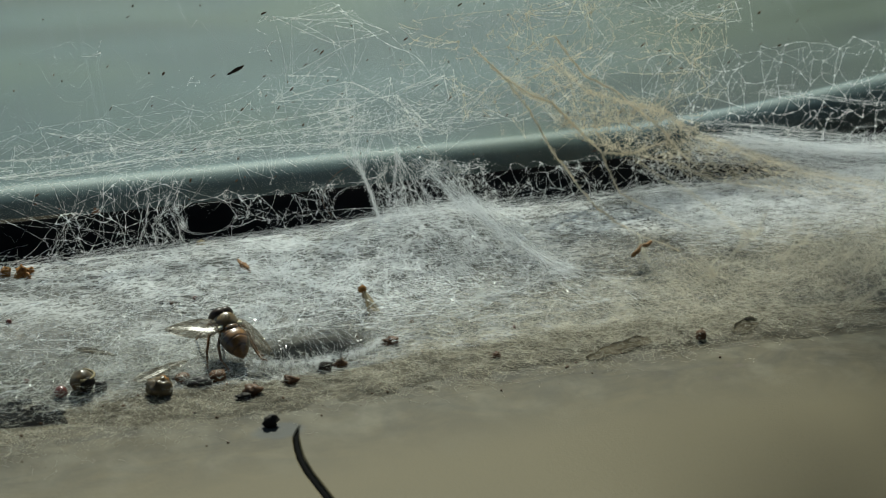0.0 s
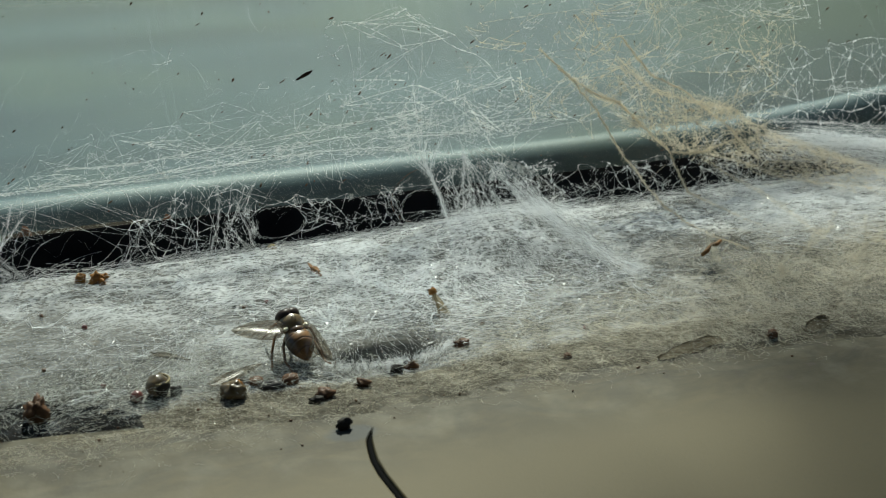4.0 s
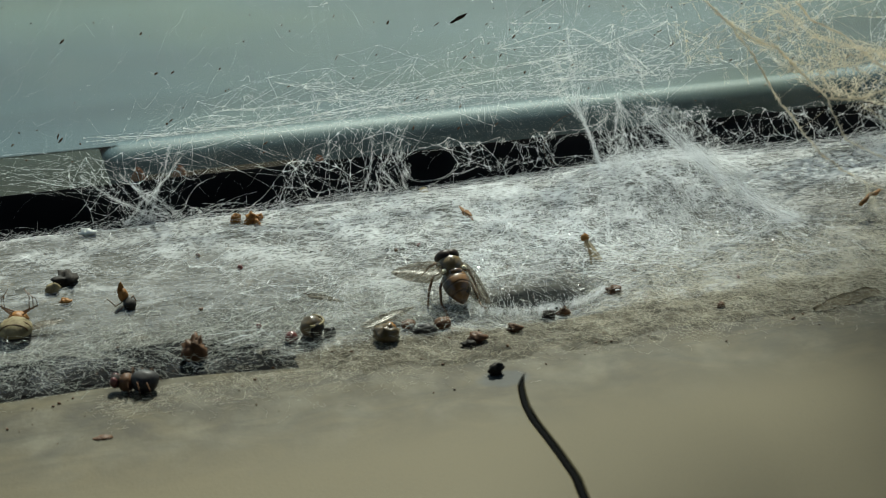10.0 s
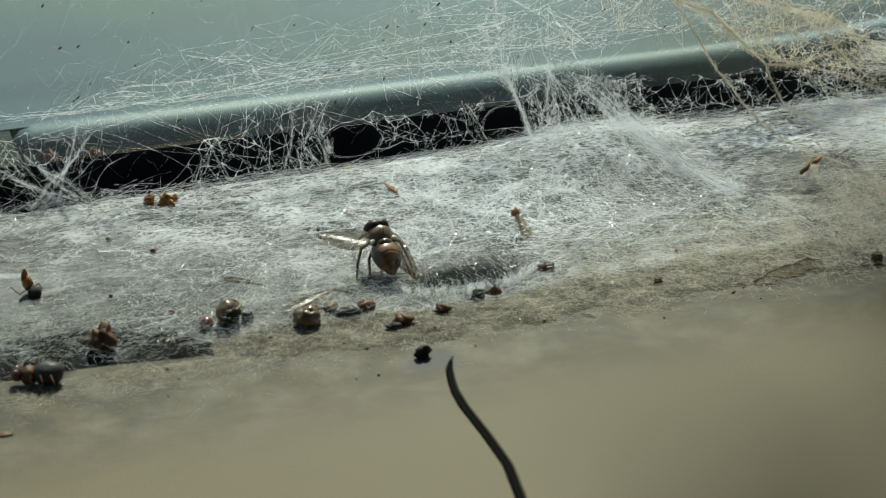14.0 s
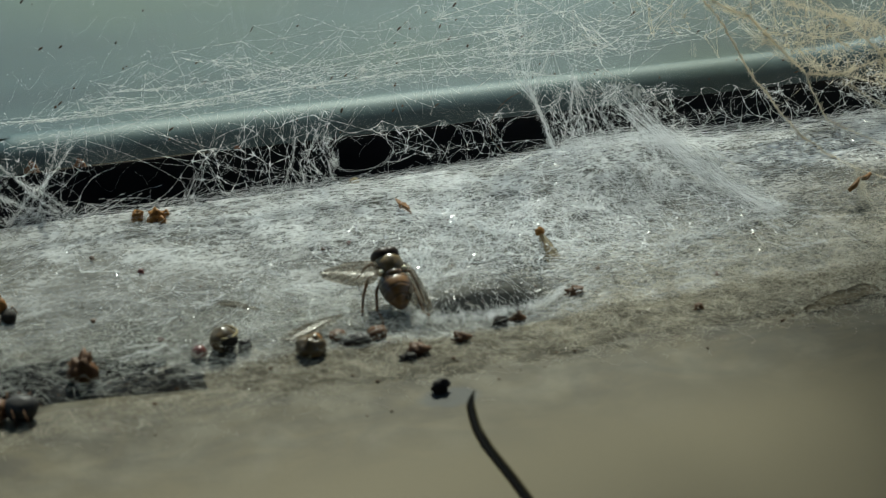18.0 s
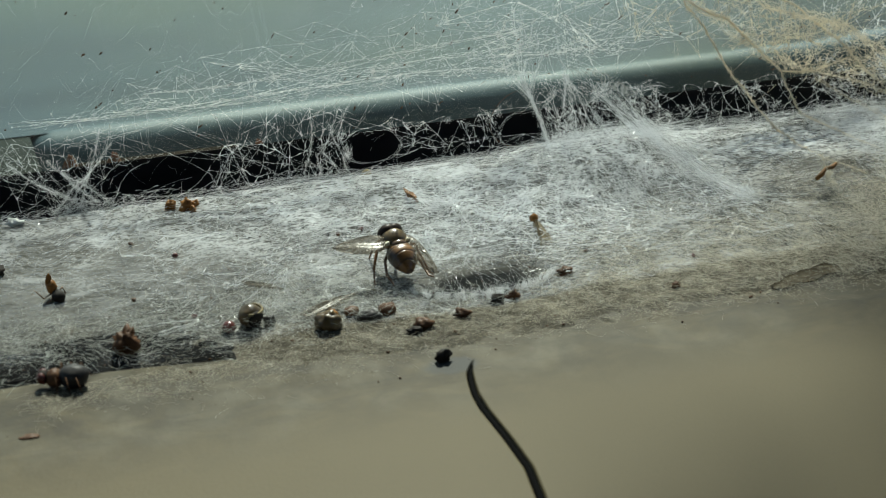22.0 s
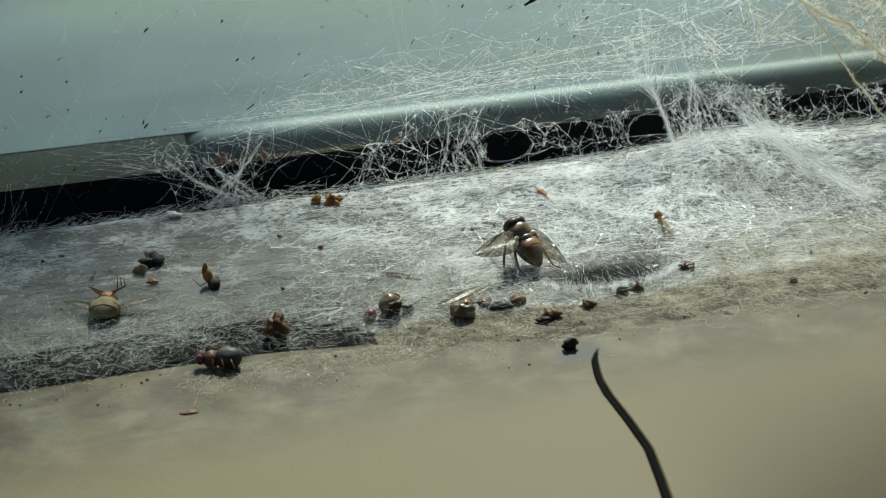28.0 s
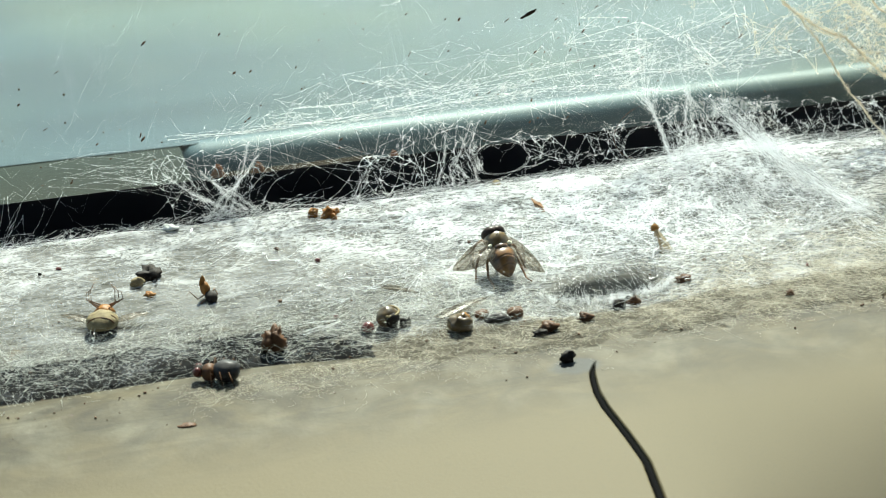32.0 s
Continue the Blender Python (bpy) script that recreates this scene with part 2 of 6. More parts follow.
def glass_material():
    """A dusty pane: clear, a faint mirror, and a haze of dust."""
    k = Mat("dusty_glass")
    clear = k.blend(0.04, k.shader("ShaderNodeBsdfTransparent", Color=rgb(0.93, 0.97, 0.96)), k.shader("ShaderNodeBsdfAnisotropic", Roughness=0.02))
    d = k.math("MULTIPLY", k.ramp(k.noise(75, 6, 0.7, k.mapped((0.7, 1, 1.6))), 0.3, 0.8), k.ramp(k.noise(1600, 2), 0.35, 0.7))
    haze = k.blend(0.5, k.shader("ShaderNodeBsdfDiffuse", Color=rgb(0.6, 0.62, 0.6)), k.shader("ShaderNodeBsdfTranslucent", Color=rgb(0.6, 0.62, 0.6)))
    return k.done(k.blend(k.math("MULTIPLY_ADD", d, 0.05, 0.003), clear, haze))


def paint_material(name, light, dark, rough=0.36, level=0.22):
    """Weathered dusty teal-grey paint, reflected bands and greens in its colour, brown dirt towards the glass."""
    k = Mat(name)
    x, y, z = k.axes()
    # soft bands and green patches put sky and tree reflections into the colour
    sheen = k.noise(1.0, 3, 0.5, k.mapped((3.2, 19.0, 1)))
    c = k.mix(k.span(sheen, 0.34, 0.64), dark, light)
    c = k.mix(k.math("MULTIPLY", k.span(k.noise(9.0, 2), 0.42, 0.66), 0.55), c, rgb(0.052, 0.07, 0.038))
    c = k.mix(k.math("MULTIPLY", k.span(k.noise(26, 5), 0.5, 0.8), 0.25), c, rgb(0.07, 0.08, 0.065))
    dirt = k.math("MULTIPLY", k.math("SUBTRACT", 1.0, k.span(y, 0.045, 0.092)), k.math("MULTIPLY_ADD", k.noise(30, 4), 0.8, 0.35))
    c = k.mix(dirt, c, rgb(0.048, 0.038, 0.024))
    return k.done(k.principled(c, k.math("MULTIPLY_ADD", sheen, 0.2, rough), Specular_IOR_Level=level))


def wing_material(name, tint, through):
    """Clear membrane with fine veins that fan out from the hinge."""
    k = Mat(name)
    x, y, z = k.axes()
    fan = k.math("DIVIDE", y, k.math("ADD", k.math("ABSOLUTE", x), 0.0022))
    line = k.math("PINGPONG", k.math("MULTIPLY", k.math("ADD", fan, k.math("MULTIPLY", k.noise(160, 2), 0.08)), 11.0), 0.5)
    vein = k.math("SUBTRACT", 1.0, k.span(line, 0.02, 0.10))
    cross = k.math("SUBTRACT", 1.0, k.span(k.math("PINGPONG", k.math("ADD", k.math("MULTIPLY", k.math("ABSOLUTE", x), 330.0), k.math("MULTIPLY", fan, 2.0)), 0.5), 0.01, 0.05))
    vein = k.math("MULTIPLY", k.math("MAXIMUM", vein, k.math("MULTIPLY", cross, 0.6)), 0.75)
    skin = k.principled(tint, 0.3, 0.0, k.bump(k.noise(600, 3), 0.9, 0.0005), Coat_Weight=0.5, Coat_Roughness=0.2)
    film = k.blend(0.5, k.shader("ShaderNodeBsdfTransparent", Color=rgb(0.86, 0.82, 0.74)), k.blend(0.35, skin, k.shader("ShaderNodeBsdfTranslucent", Color=through)))
    return k.done(k.blend(vein, film, k.principled(rgb(0.10, 0.062, 0.03), 0.4)))


def felt_material():
    """Matted web too fine to see thread by thread: winding fibres in a thin haze."""
    k = Mat("matted_silk")
    x, y, z = k.axes()
    f = k.math("MAXIMUM", k.ridge(170, 0.045, 4, 1.6, k.mapped((0.75, 1.5, 1))), k.ridge(330, 0.05, 3, 1.2, k.mapped((0.8, 1.3, 1), (0, 0, 0.5))))
    f = k.math("MAXIMUM", f, k.math("MULTIPLY", k.ridge(620, 0.06, 2, 1.0, k.mapped((0.6, 1.6, 1), (0, 0, -0.4))), 0.8))
    haze = k.math("MULTIPLY", k.span(k.noise(75, 5), 0.36, 0.72), 0.38)
    slotted = k.math("MULTIPLY", k.math("SUBTRACT", 1.0, k.span(y, -0.015, -0.006)), k.math("SUBTRACT", 1.0, k.span(x, -0.022, -0.006)))
    dense = k.math("MULTIPLY", k.math("MULTIPLY_ADD", k.span(x, -0.032, 0.006), 0.40, 0.34), k.math("MULTIPLY_ADD", slotted, -0.78, 1.0))
    back = k.math("MULTIPLY_ADD", k.span(y, -0.004, 0.016), 1.25, 0.85)
    ex = k.math("MULTIPLY", k.math("SUBTRACT", x, 0.0222), 1 / 0.0115)
    ey = k.math("MULTIPLY", k.math("SUBTRACT", y, -0.0152), 1 / 0.0050)
    rad = k.math("ADD", k.math("MULTIPLY", ex, ex), k.math("MULTIPLY", ey, ey))
    hollow = k.span(k.math("ADD", rad, k.math("MULTIPLY", k.noise(500, 3), 0.6)), 0.7, 1.5)
    patch = k.math("MULTIPLY_ADD", k.span(k.noise(110, 4), 0.3, 0.62), 0.75, 0.25)
    smoke = k.math("MULTIPLY", k.span(k.noise(60, 6, 0.68, k.mapped((0.7, 1.6, 1), (0, 0, -0.5)), 1.2), 0.46, 0.74), k.math("SUBTRACT", 1.0, k.span(x, -0.03, 0.0)))
    haze = k.math("ADD", haze, smoke)
    a = k.math("MULTIPLY", k.math("MULTIPLY", k.math("ADD", k.math("MULTIPLY", f, 0.55), k.math("MULTIPLY", haze, 0.95)), k.math("MULTIPLY", dense, back)), k.math("MULTIPLY", hollow, patch))
    wisp = k.math("MULTIPLY", k.math("MULTIPLY", smoke, k.math("MULTIPLY_ADD", k.ridge(240, 0.09, 4, 1.8), 0.45, 0.4)), 0.62)
    a = k.math("MAXIMUM", a, k.math("MULTIPLY", wisp, k.math("MULTIPLY_ADD", slotted, -0.5, 1.0)))
    edge = k.math("MULTIPLY", k.span(y, -0.0235, -0.0205), k.math("SUBTRACT", 1.0, k.span(y, 0.0236, 0.0246)))
    c = k.mix(k.noise(300, 2), rgb(0.84, 0.86, 0.86), rgb(0.95, 0.96, 0.96))
    old = k.math("MULTIPLY", k.span(x, 0.055, 0.10), k.math("SUBTRACT", 1.0, k.span(y, -0.002, 0.012)))
    c = k.mix(k.math("MULTIPLY", old, k.math("MULTIPLY_ADD", k.noise(90, 3), 0.5, 0.5)), c, rgb(0.62, 0.54, 0.40))
    silk = k.blend(0.45, k.shader("ShaderNodeBsdfDiffuse", Color=c), k.shader("ShaderNodeBsdfTranslucent", Color=c))
    return k.done(k.blend(k.math("MULTIPLY", a, edge), k.shader("ShaderNodeBsdfTransparent", Color=rgb(1, 1, 1)), silk))


def veil_material():
    """A gauzy film of silk, thick in streaks and torn in places."""
    k = Mat("gauzy_silk")
    f = k.math("MAXIMUM", k.ridge(210, 0.04, 4, 1.0, k.mapped((1.6, 0.5, 0.7), (0.2, 0.5, 0.3))), k.math("MULTIPLY", k.ridge(420, 0.05, 3, 1.2), 0.8))
    hazy = k.span(k.noise(90, 5, 0.65, k.mapped((1.5, 0.6, 0.9), (0.2, 0.5, 0.3))), 0.36, 0.7)
    torn = k.span(k.noise(75, 4), 0.34, 0.5)
    x, y, z = k.axes()
    fade = k.math("MULTIPLY", k.span(k.math("ADD", x, k.math("MULTIPLY", k.noise(140, 3), 0.012)), 0.046, 0.060), k.span(k.math("ADD", y, k.math("MULTIPLY", k.noise(140, 3), 0.01)), -0.003, 0.010))
    a = k.math("MULTIPLY", k.math("MULTIPLY", k.math("ADD", k.math("MULTIPLY", f, 0.3), k.math("MULTIPLY", hazy, 0.4)), torn), fade)
    c = k.mix(k.noise(300, 2), rgb(0.66, 0.65, 0.6), rgb(0.86, 0.86, 0.82))
    silk = k.blend(0.5, k.shader("ShaderNodeBsdfDiffuse", Color=c), k.shader("ShaderNodeBsdfTranslucent", Color=c))
    return k.done(k.blend(a, k.shader("ShaderNodeBsdfTransparent", Color=rgb(1, 1, 1)), silk))


GAUZE = veil_material()
FELT = felt_material()
SILK_WHITE = silk_material("white_silk", rgb(0.98, 0.98, 0.98), rgb(0.90, 0.92, 0.93), 0.16)
SILK_GREY = silk_material("grey_silk", rgb(0.82, 0.83, 0.78), rgb(0.55, 0.55, 0.5), 0.05)
SILK_DUST = silk_material("beige_dusty_silk", rgb(0.82, 0.78, 0.67), rgb(0.58, 0.54, 0.45), 0.05)
SILK_PALE = silk_material("pale_dusty_silk", rgb(0.98, 0.98, 0.97), rgb(0.86, 0.86, 0.84), 0.18)
SILK_TAN = silk_material("tan_dusty_silk", rgb(0.88, 0.82, 0.69), rgb(0.66, 0.59, 0.46), 0.08)
TRAY = tray_material()
PANEL = panel_material()
CRUST = crust_material()
GLASS = glass_material()
FRIT = plain_material("black_band", rgb(0.005, 0.005, 0.006), rgb(0.003, 0.003, 0.004), 0.5, 300, 0.1, Specular_IOR_Level=0.08)
MATT_BLACK = plain_material("matt_black_fill", rgb(0.006, 0.006, 0.006), rgb(0.004, 0.004, 0.004), 0.95, 300, 0.1, Specular_IOR_Level=0.03)
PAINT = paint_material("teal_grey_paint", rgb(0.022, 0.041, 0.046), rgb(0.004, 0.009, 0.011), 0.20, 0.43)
# lighter, bluer copy of the bonnet paint carries the rolled edge's highlight
LIT_EDGE = paint_material("lit_edge_paint", rgb(0.054, 0.090, 0.103), rgb(0.032, 0.056, 0.068), 0.44, 0.36)
FENDER = paint_material("dull_fender_paint", rgb(0.036, 0.042, 0.036), rgb(0.016, 0.020, 0.017), 0.6, 0.05)
DUSTY = plain_material("dusty_brown", rgb(0.045, 0.032, 0.022), rgb(0.018, 0.013, 0.009), 0.9, 60, Specular_IOR_Level=0.04)
DARK = plain_material("dark_cowl_plastic", rgb(0.010, 0.012, 0.014), rgb(0.004, 0.005, 0.006), 0.7, 200, Specular_IOR_Level=0.1)
CAB = plain_material("cab_lining", rgb(0.16, 0.155, 0.145), rgb(0.11, 0.105, 0.1), 0.8, 40, 0.3, 0.001)
RUST = plain_material("rusty_clip", rgb(0.26, 0.11, 0.055), rgb(0.12, 0.05, 0.03), 0.8, 300)
OCHRE = plain_material("ochre_debris", rgb(0.30, 0.15, 0.05), rgb(0.13, 0.06, 0.02), 0.6, 700)
LAWN = plain_material("lawn", rgb(0.10, 0.15, 0.05), rgb(0.05, 0.08, 0.025), 0.9, 3, 0.5, 0.02)
LEAF = plain_material("hedge_leaf", rgb(0.10, 0.17, 0.05), rgb(0.05, 0.09, 0.03), 0.6, 20)
CHITIN_DARK = plain_material("dark_brown_chitin", rgb(0.035, 0.024, 0.016), rgb(0.014, 0.01, 0.008), 0.24, 700, 0.3, 0.00005, Coat_Weight=0.6, Coat_Roughness=0.15)
THORAX = plain_material("olive_brown_chitin", rgb(0.22, 0.15, 0.06), rgb(0.09, 0.06, 0.025), 0.34, 900, 0.5, 0.00005, Coat_Weight=0.25, Coat_Roughness=0.2)
CHITIN_BROWN = plain_material("brown_chitin", rgb(0.185, 0.105, 0.046), rgb(0.075, 0.042, 0.018), 0.26, 600, 0.4, 0.00005, Coat_Weight=0.7, Coat_Roughness=0.15)
EYE_DARK = plain_material("compound_eye", rgb(0.05, 0.03, 0.02), rgb(0.022, 0.014, 0.01), 0.42, 3000, 0.5, 0.00003)
CREAM = plain_material("cream_tuft", rgb(0.92, 0.88, 0.7), rgb(0.75, 0.68, 0.48), 0.7, 2500)
LEG = plain_material("amber_leg", rgb(0.26, 0.125, 0.045), rgb(0.10, 0.045, 0.018), 0.35, 900)
def abdomen_material():
    """Bronze-brown segmented chitin, darker along the joints."""
    k = Mat("banded_bronze_chitin")
    x, y, z = k.axes()
    ring = k.math("PINGPONG", k.math("ADD", k.math("MULTIPLY", y, 920.0), k.math("MULTIPLY", k.math("ABSOLUTE", x), 160.0)), 0.5)
    joint = k.math("SUBTRACT", 1.0, k.span(ring, 0.03, 0.16))
    c = k.mix(k.ramp(k.noise(700, 5), 0.3, 0.7), rgb(0.095, 0.045, 0.015), rgb(0.27, 0.14, 0.045))
    c = k.mix(k.span(k.math("ABSOLUTE", x), 0.0008, 0.0017), c, rgb(0.045, 0.027, 0.013))
    c = k.mix(k.math("MULTIPLY", joint, 0.5), c, rgb(0.025, 0.014, 0.008))
    h = k.math("SUBTRACT", k.math("MULTIPLY", k.noise(2600, 3), 0.4), joint)
    return k.done(k.principled(c, 0.3, 0.0, k.bump(h, 0.5, 0.0001), Coat_Weight=0.4, Coat_Roughness=0.2))


ABDOMEN = abdomen_material()
WING = wing_material("veined_wing_membrane", rgb(0.23, 0.205, 0.165), rgb(0.28, 0.245, 0.19))
WING_PALE = wing_material("pale_amber_wing", rgb(0.42, 0.35, 0.22), rgb(0.62, 0.52, 0.34))
AMBER = plain_material("amber_crumb", rgb(0.36, 0.17, 0.04), rgb(0.17, 0.07, 0.018), 0.5, 900, 0.7, 0.0002)
BROWN = plain_material("brown_husk", rgb(0.14, 0.066, 0.028), rgb(0.05, 0.025, 0.012), 0.55, 900, 0.8, 0.0002)
BLACK = plain_material("black_husk", rgb(0.030, 0.023, 0.017), rgb(0.010, 0.008, 0.006), 0.7, 800, 0.8, 0.0002)
REDDISH = plain_material("dark_red_bead", rgb(0.16, 0.035, 0.025), rgb(0.06, 0.015, 0.012), 0.3, 900)
BLUISH = plain_material("blue_black_husk", rgb(0.060, 0.055, 0.050), rgb(0.02, 0.018, 0.017), 0.5, 800)
PALE = plain_material("pale_husk", rgb(0.30, 0.25, 0.14), rgb(0.12, 0.09, 0.045), 0.75, 800, 0.7, 0.0002)
OLIVE = plain_material("olive_shell", rgb(0.15, 0.095, 0.03), rgb(0.035, 0.024, 0.01), 0.34, 500, 0.5, 0.0001, Coat_Weight=0.15, Coat_Roughness=0.2)
FOLD = plain_material("pale_dust_fold", rgb(0.25, 0.215, 0.15), rgb(0.12, 0.10, 0.065), 0.9, 500, 0.9, 0.0004)
LINT = plain_material("white_lint", rgb(0.85, 0.84, 0.8), rgb(0.6, 0.6, 0.56), 0.9, 1500, 0.9, 0.0003)


# ---- helpers of this scene ----
def part(name, bm, material, parent=None, label="", smooth=True):
    """Links a bmesh as one mesh object, under a thing or a part."""
    me = bpy.data.meshes.new(name)
    bm.to_mesh(me)
    bm.free()
    me.materials.append(material)
    if smooth:
        me.shade_smooth()
    ob = new(name, me)
    if parent:
        ob.parent = parent
    if label:
        tagged(ob, label)
    return ob


def thing(name, m, label, category, group="", kind=""):
    ob = new(name)
    ob.empty_display_size = 0.002
    ob.matrix_world = m
    return tagged(ob, label, category, group, kind)


def sheet(nx, ny, f):
    """A grid of nx by ny cells; f(u, v) gives each point for u, v in 0..1."""
    bm = bmesh.new()
    g = [[bm.verts.new(f(i / nx, j / ny)) for i in range(nx + 1)] for j in range(ny + 1)]
    for j in range(ny):
        for i in range(nx):
            bm.faces.new((g[j][i], g[j][i + 1], g[j + 1][i + 1], g[j + 1][i]))
    return bm


def block(x0, x1, y0, y1, z0, z1, bevel=0.0):
    bm = bmesh.new()
    bmesh.ops.create_cube(bm, size=1)
    for v in bm.verts:
        v.co = Vector(((x0 + x1) / 2 + v.co.x * (x1 - x0), (y0 + y1) / 2 + v.co.y * (y1 - y0), (z0 + z1) / 2 + v.co.z * (z1 - z0)))
    if bevel:
        bmesh.ops.bevel(bm, geom=bm.edges[:], offset=bevel, segments=2, affect="EDGES")
    return bm


def lump(rx, ry, rz, rough=0.0, seed=0, u=14, v=10, scale=1.2, shape=None):
    """A rounded body in millimetres, uneven where rough is set."""
    bm = bmesh.new()
    bmesh.ops.create_uvsphere(bm, u_segments=u, v_segments=v, radius=1)
    for w in bm.verts:
        p = w.co.copy()
        k = 1 + rough * noise.noise(p * scale + Vector((seed * 7.3, seed * 1.7, seed))) + 0.5 * rough * noise.noise(p * scale * 2.7 + Vector((seed, 0, 3)))
        q = Vector((p.x * rx * k, p.y * ry * k, p.z * rz * k))
        if shape:
            q = shape(q)
        w.co = q * MM
    return bm


def tube(points, radii, sides=6):
    """A tube along points (mm) with a radius (mm) at each."""
    bm = bmesh.new()
    rings = []
    pts = [Vector(p) for p in points]
    for i, p in enumerate(pts):
        d = (pts[min(i + 1, len(pts) - 1)] - pts[max(i - 1, 0)]).normalized()
        q = d.to_track_quat("Z", "Y")
        r = radii[i] if isinstance(radii, (list, tuple)) else radii
        rings.append([bm.verts.new((p + q @ Vector((r * math.cos(a), r * math.sin(a), 0))) * MM) for a in [2 * math.pi * k / sides for k in range(sides)]])
    for a, b in zip(rings, rings[1:]):
        for k in range(sides):
            bm.faces.new((a[k], a[(k + 1) % sides], b[(k + 1) % sides], b[k]))
    bm.faces.new(rings[0][::-1])
    bm.faces.new(rings[-1])
    return bm


# ---- the cab round the camera ----
def structure(name, bm, material, label, category, smooth=False):
    return tagged(part(name, bm, material, smooth=smooth), label, category, "", "structure")


structure("ceiling", block(-0.8, 0.8, -1.4, -0.16, 0.72, 0.76), CAB, "grey fabric lining of the cab roof", "ceiling")
structure("wall_back", block(-0.8, 0.8, -1.44, -1.4, -0.7, 0.76), CAB, "grey fabric back wall of the cab", "wall")
structure("wall_left", block(-0.84, -0.8, -1.4, -0.05, -0.7, 0.25), CAB, "grey lined side wall below the cab window", "wall")
structure("wall_right", block(0.8, 0.84, -1.4, -0.05, -0.7, 0.25), CAB, "grey lined side wall below the cab window", "wall")
structure("floor", block(-0.8, 0.8, -1.4, 0.02, -0.74, -0.7), CAB, "dark grey carpeted cab floor", "floor")
structure("ground", sheet(8, 8, lambda u, v: Vector((-400 + 800 * u, -400 + 800 * v, -1.6))), LAWN, "short green lawn outside the vehicle", "ground")


# ---- tray between dashboard and glass ----
def bend(x):
    """The back edge of the tray curves gently towards the viewer far along."""
    return -0.00008 * max(0.0, (x / MM - 90)) ** 1.25 * 0.6


def tray_height(x, y):
    """Gentle unevenness of the tray, a shallow hollow, a dip to the front edge."""
    n = 0.25 * noise.noise(Vector((x / MM / 14, y / MM / 9, 0)))
    hollow = -1.1 * math.exp(-(((x / MM - 23.5) / 9) ** 2 + ((y / MM + 15.5) / 4.0) ** 2))
    back = -0.9 * max(0.0, (y / MM - 23.0) / 2.5) ** 2 if y / MM > 23 else 0.0
    front = -1.2 * max(0.0, (-14 - y / MM) / 10) ** 2
    return (n + hollow + back + front) * MM


def tray_point(u, v):
    x, y = -0.26 + 0.72 * u, -0.0275 + (0.0535) * v
    return Vector((x, y + bend(x) * v, tray_height(x, y)))


bm = sheet(300, 40, tray_point)
edge = [v for v in bm.verts if v.is_boundary and v.co.y > 0.02 - 0.02]
ret = bmesh.ops.extrude_edge_only(bm, edges=[e for e in bm.edges if e.is_boundary])
for v in ret["geom"]:
    if isinstance(v, bmesh.types.BMVert):
        v.co.z -= 0.012
        v.co.y += 0.001
window_sill = structure("window_sill", bm, TRAY, "grained grey plastic ledge under the glass, dusty and webbed", "window sill", True)


# ---- beige dashboard panel with its joint ----
def joint_line(y):
    """x of the joint between the two panel halves, mm."""
    return float(np.interp(-y, (36.0, 37.7, 39.5, 42.2, 45.0, 48.5, 55.5, 62.0, 68.2, 80.0, 150.0), (12.4, 11.2, 10.2, 9.45, 8.85, 8.6, 8.85, 8.85, 7.75, 5.4, -6.0)))


def joint_width(y):
    """Half the joint's width: a fine point at its start, wider to the front."""
    return float(np.interp(-y, (37.2, 40.0, 48.0, 60.0, 80.0), (0.12, 0.34, 0.42, 0.44, 0.5)))


def panel_height(x, y):
    """Profile from the lip at the tray to the front (mm)."""
    lip = -27.0 - 9.0 * min(1.0, max(0.0, (x - 60) / 60)) + 4.0 * min(1.0, max(0.0, (-10 - x) / 25))
    d = lip - y
    z = 1.6 * (1 - math.exp(-max(0.0, d + 2.5) / 2.2)) - 1.2 + 1.1 * (1 - math.exp(-max(0.0, d) / 9))
    if d < -2.5:
        z = -1.2 - 1.4 * min(1.0, (-2.5 - d) / 1.5)
    z += 0.28 * noise.noise(Vector((x / 11, y / 5, 5))) * math.exp(-((d - 3) / 7) ** 2)
    far = max(0.0, -75 - y)
    return z - 0.0035 * far ** 1.6


def panel_point(u, v):
    w = (u - 0.5) * 2
    y = -22.5 - 130 * v ** 1.6
    x0 = joint_line(y)
    x = x0 + math.copysign(abs(w) ** 3.2 * 320, w)
    z = panel_height(x, y)
    opened = min(1.0, max(0.0, (-37.4 - y) / 2.0))
    z -= opened * 4.0 * math.exp(-((x - x0) / joint_width(y)) ** 4)
    return Vector((x, y, z)) * MM


structure("dashboard_panel", sheet(220, 130, panel_point), PANEL, "beige plastic dashboard top, grimy at its back edge, split by a curved joint", "dashboard", True)

JOINT = [(joint_line(y) + 0.05, y, panel_height(joint_line(y), y) - 0.74) for y in np.linspace(-37.3, -140, 60)]
# added black strip darkens the open joint as its shade would
seal = part("joint_shade", tube(JOINT, [joint_width(p[1]) * 1.15 for p in JOINT], 8), MATT_BLACK)
tagged(seal, "black strip standing for the shade down the dashboard's joint", "seal")


def crust_edges(x):
    """Back and front edge (y, mm) of the dust crust that bridges ledge and dashboard."""
    far = min(1.0, max(0.0, (x - 60) / 60))
    back = -18.0 - 3.2 * math.exp(-((x - 22) / 13) ** 4) + 1.2 * noise.noise(Vector((x / 7, 3, 1))) - 6.0 * far
    front = -37.0 - 3.5 * far + 2.6 * noise.noise(Vector((x / 13, 9, 1))) + 0.9 * noise.noise(Vector((x / 2.5, 4, 2)))
    return back, front


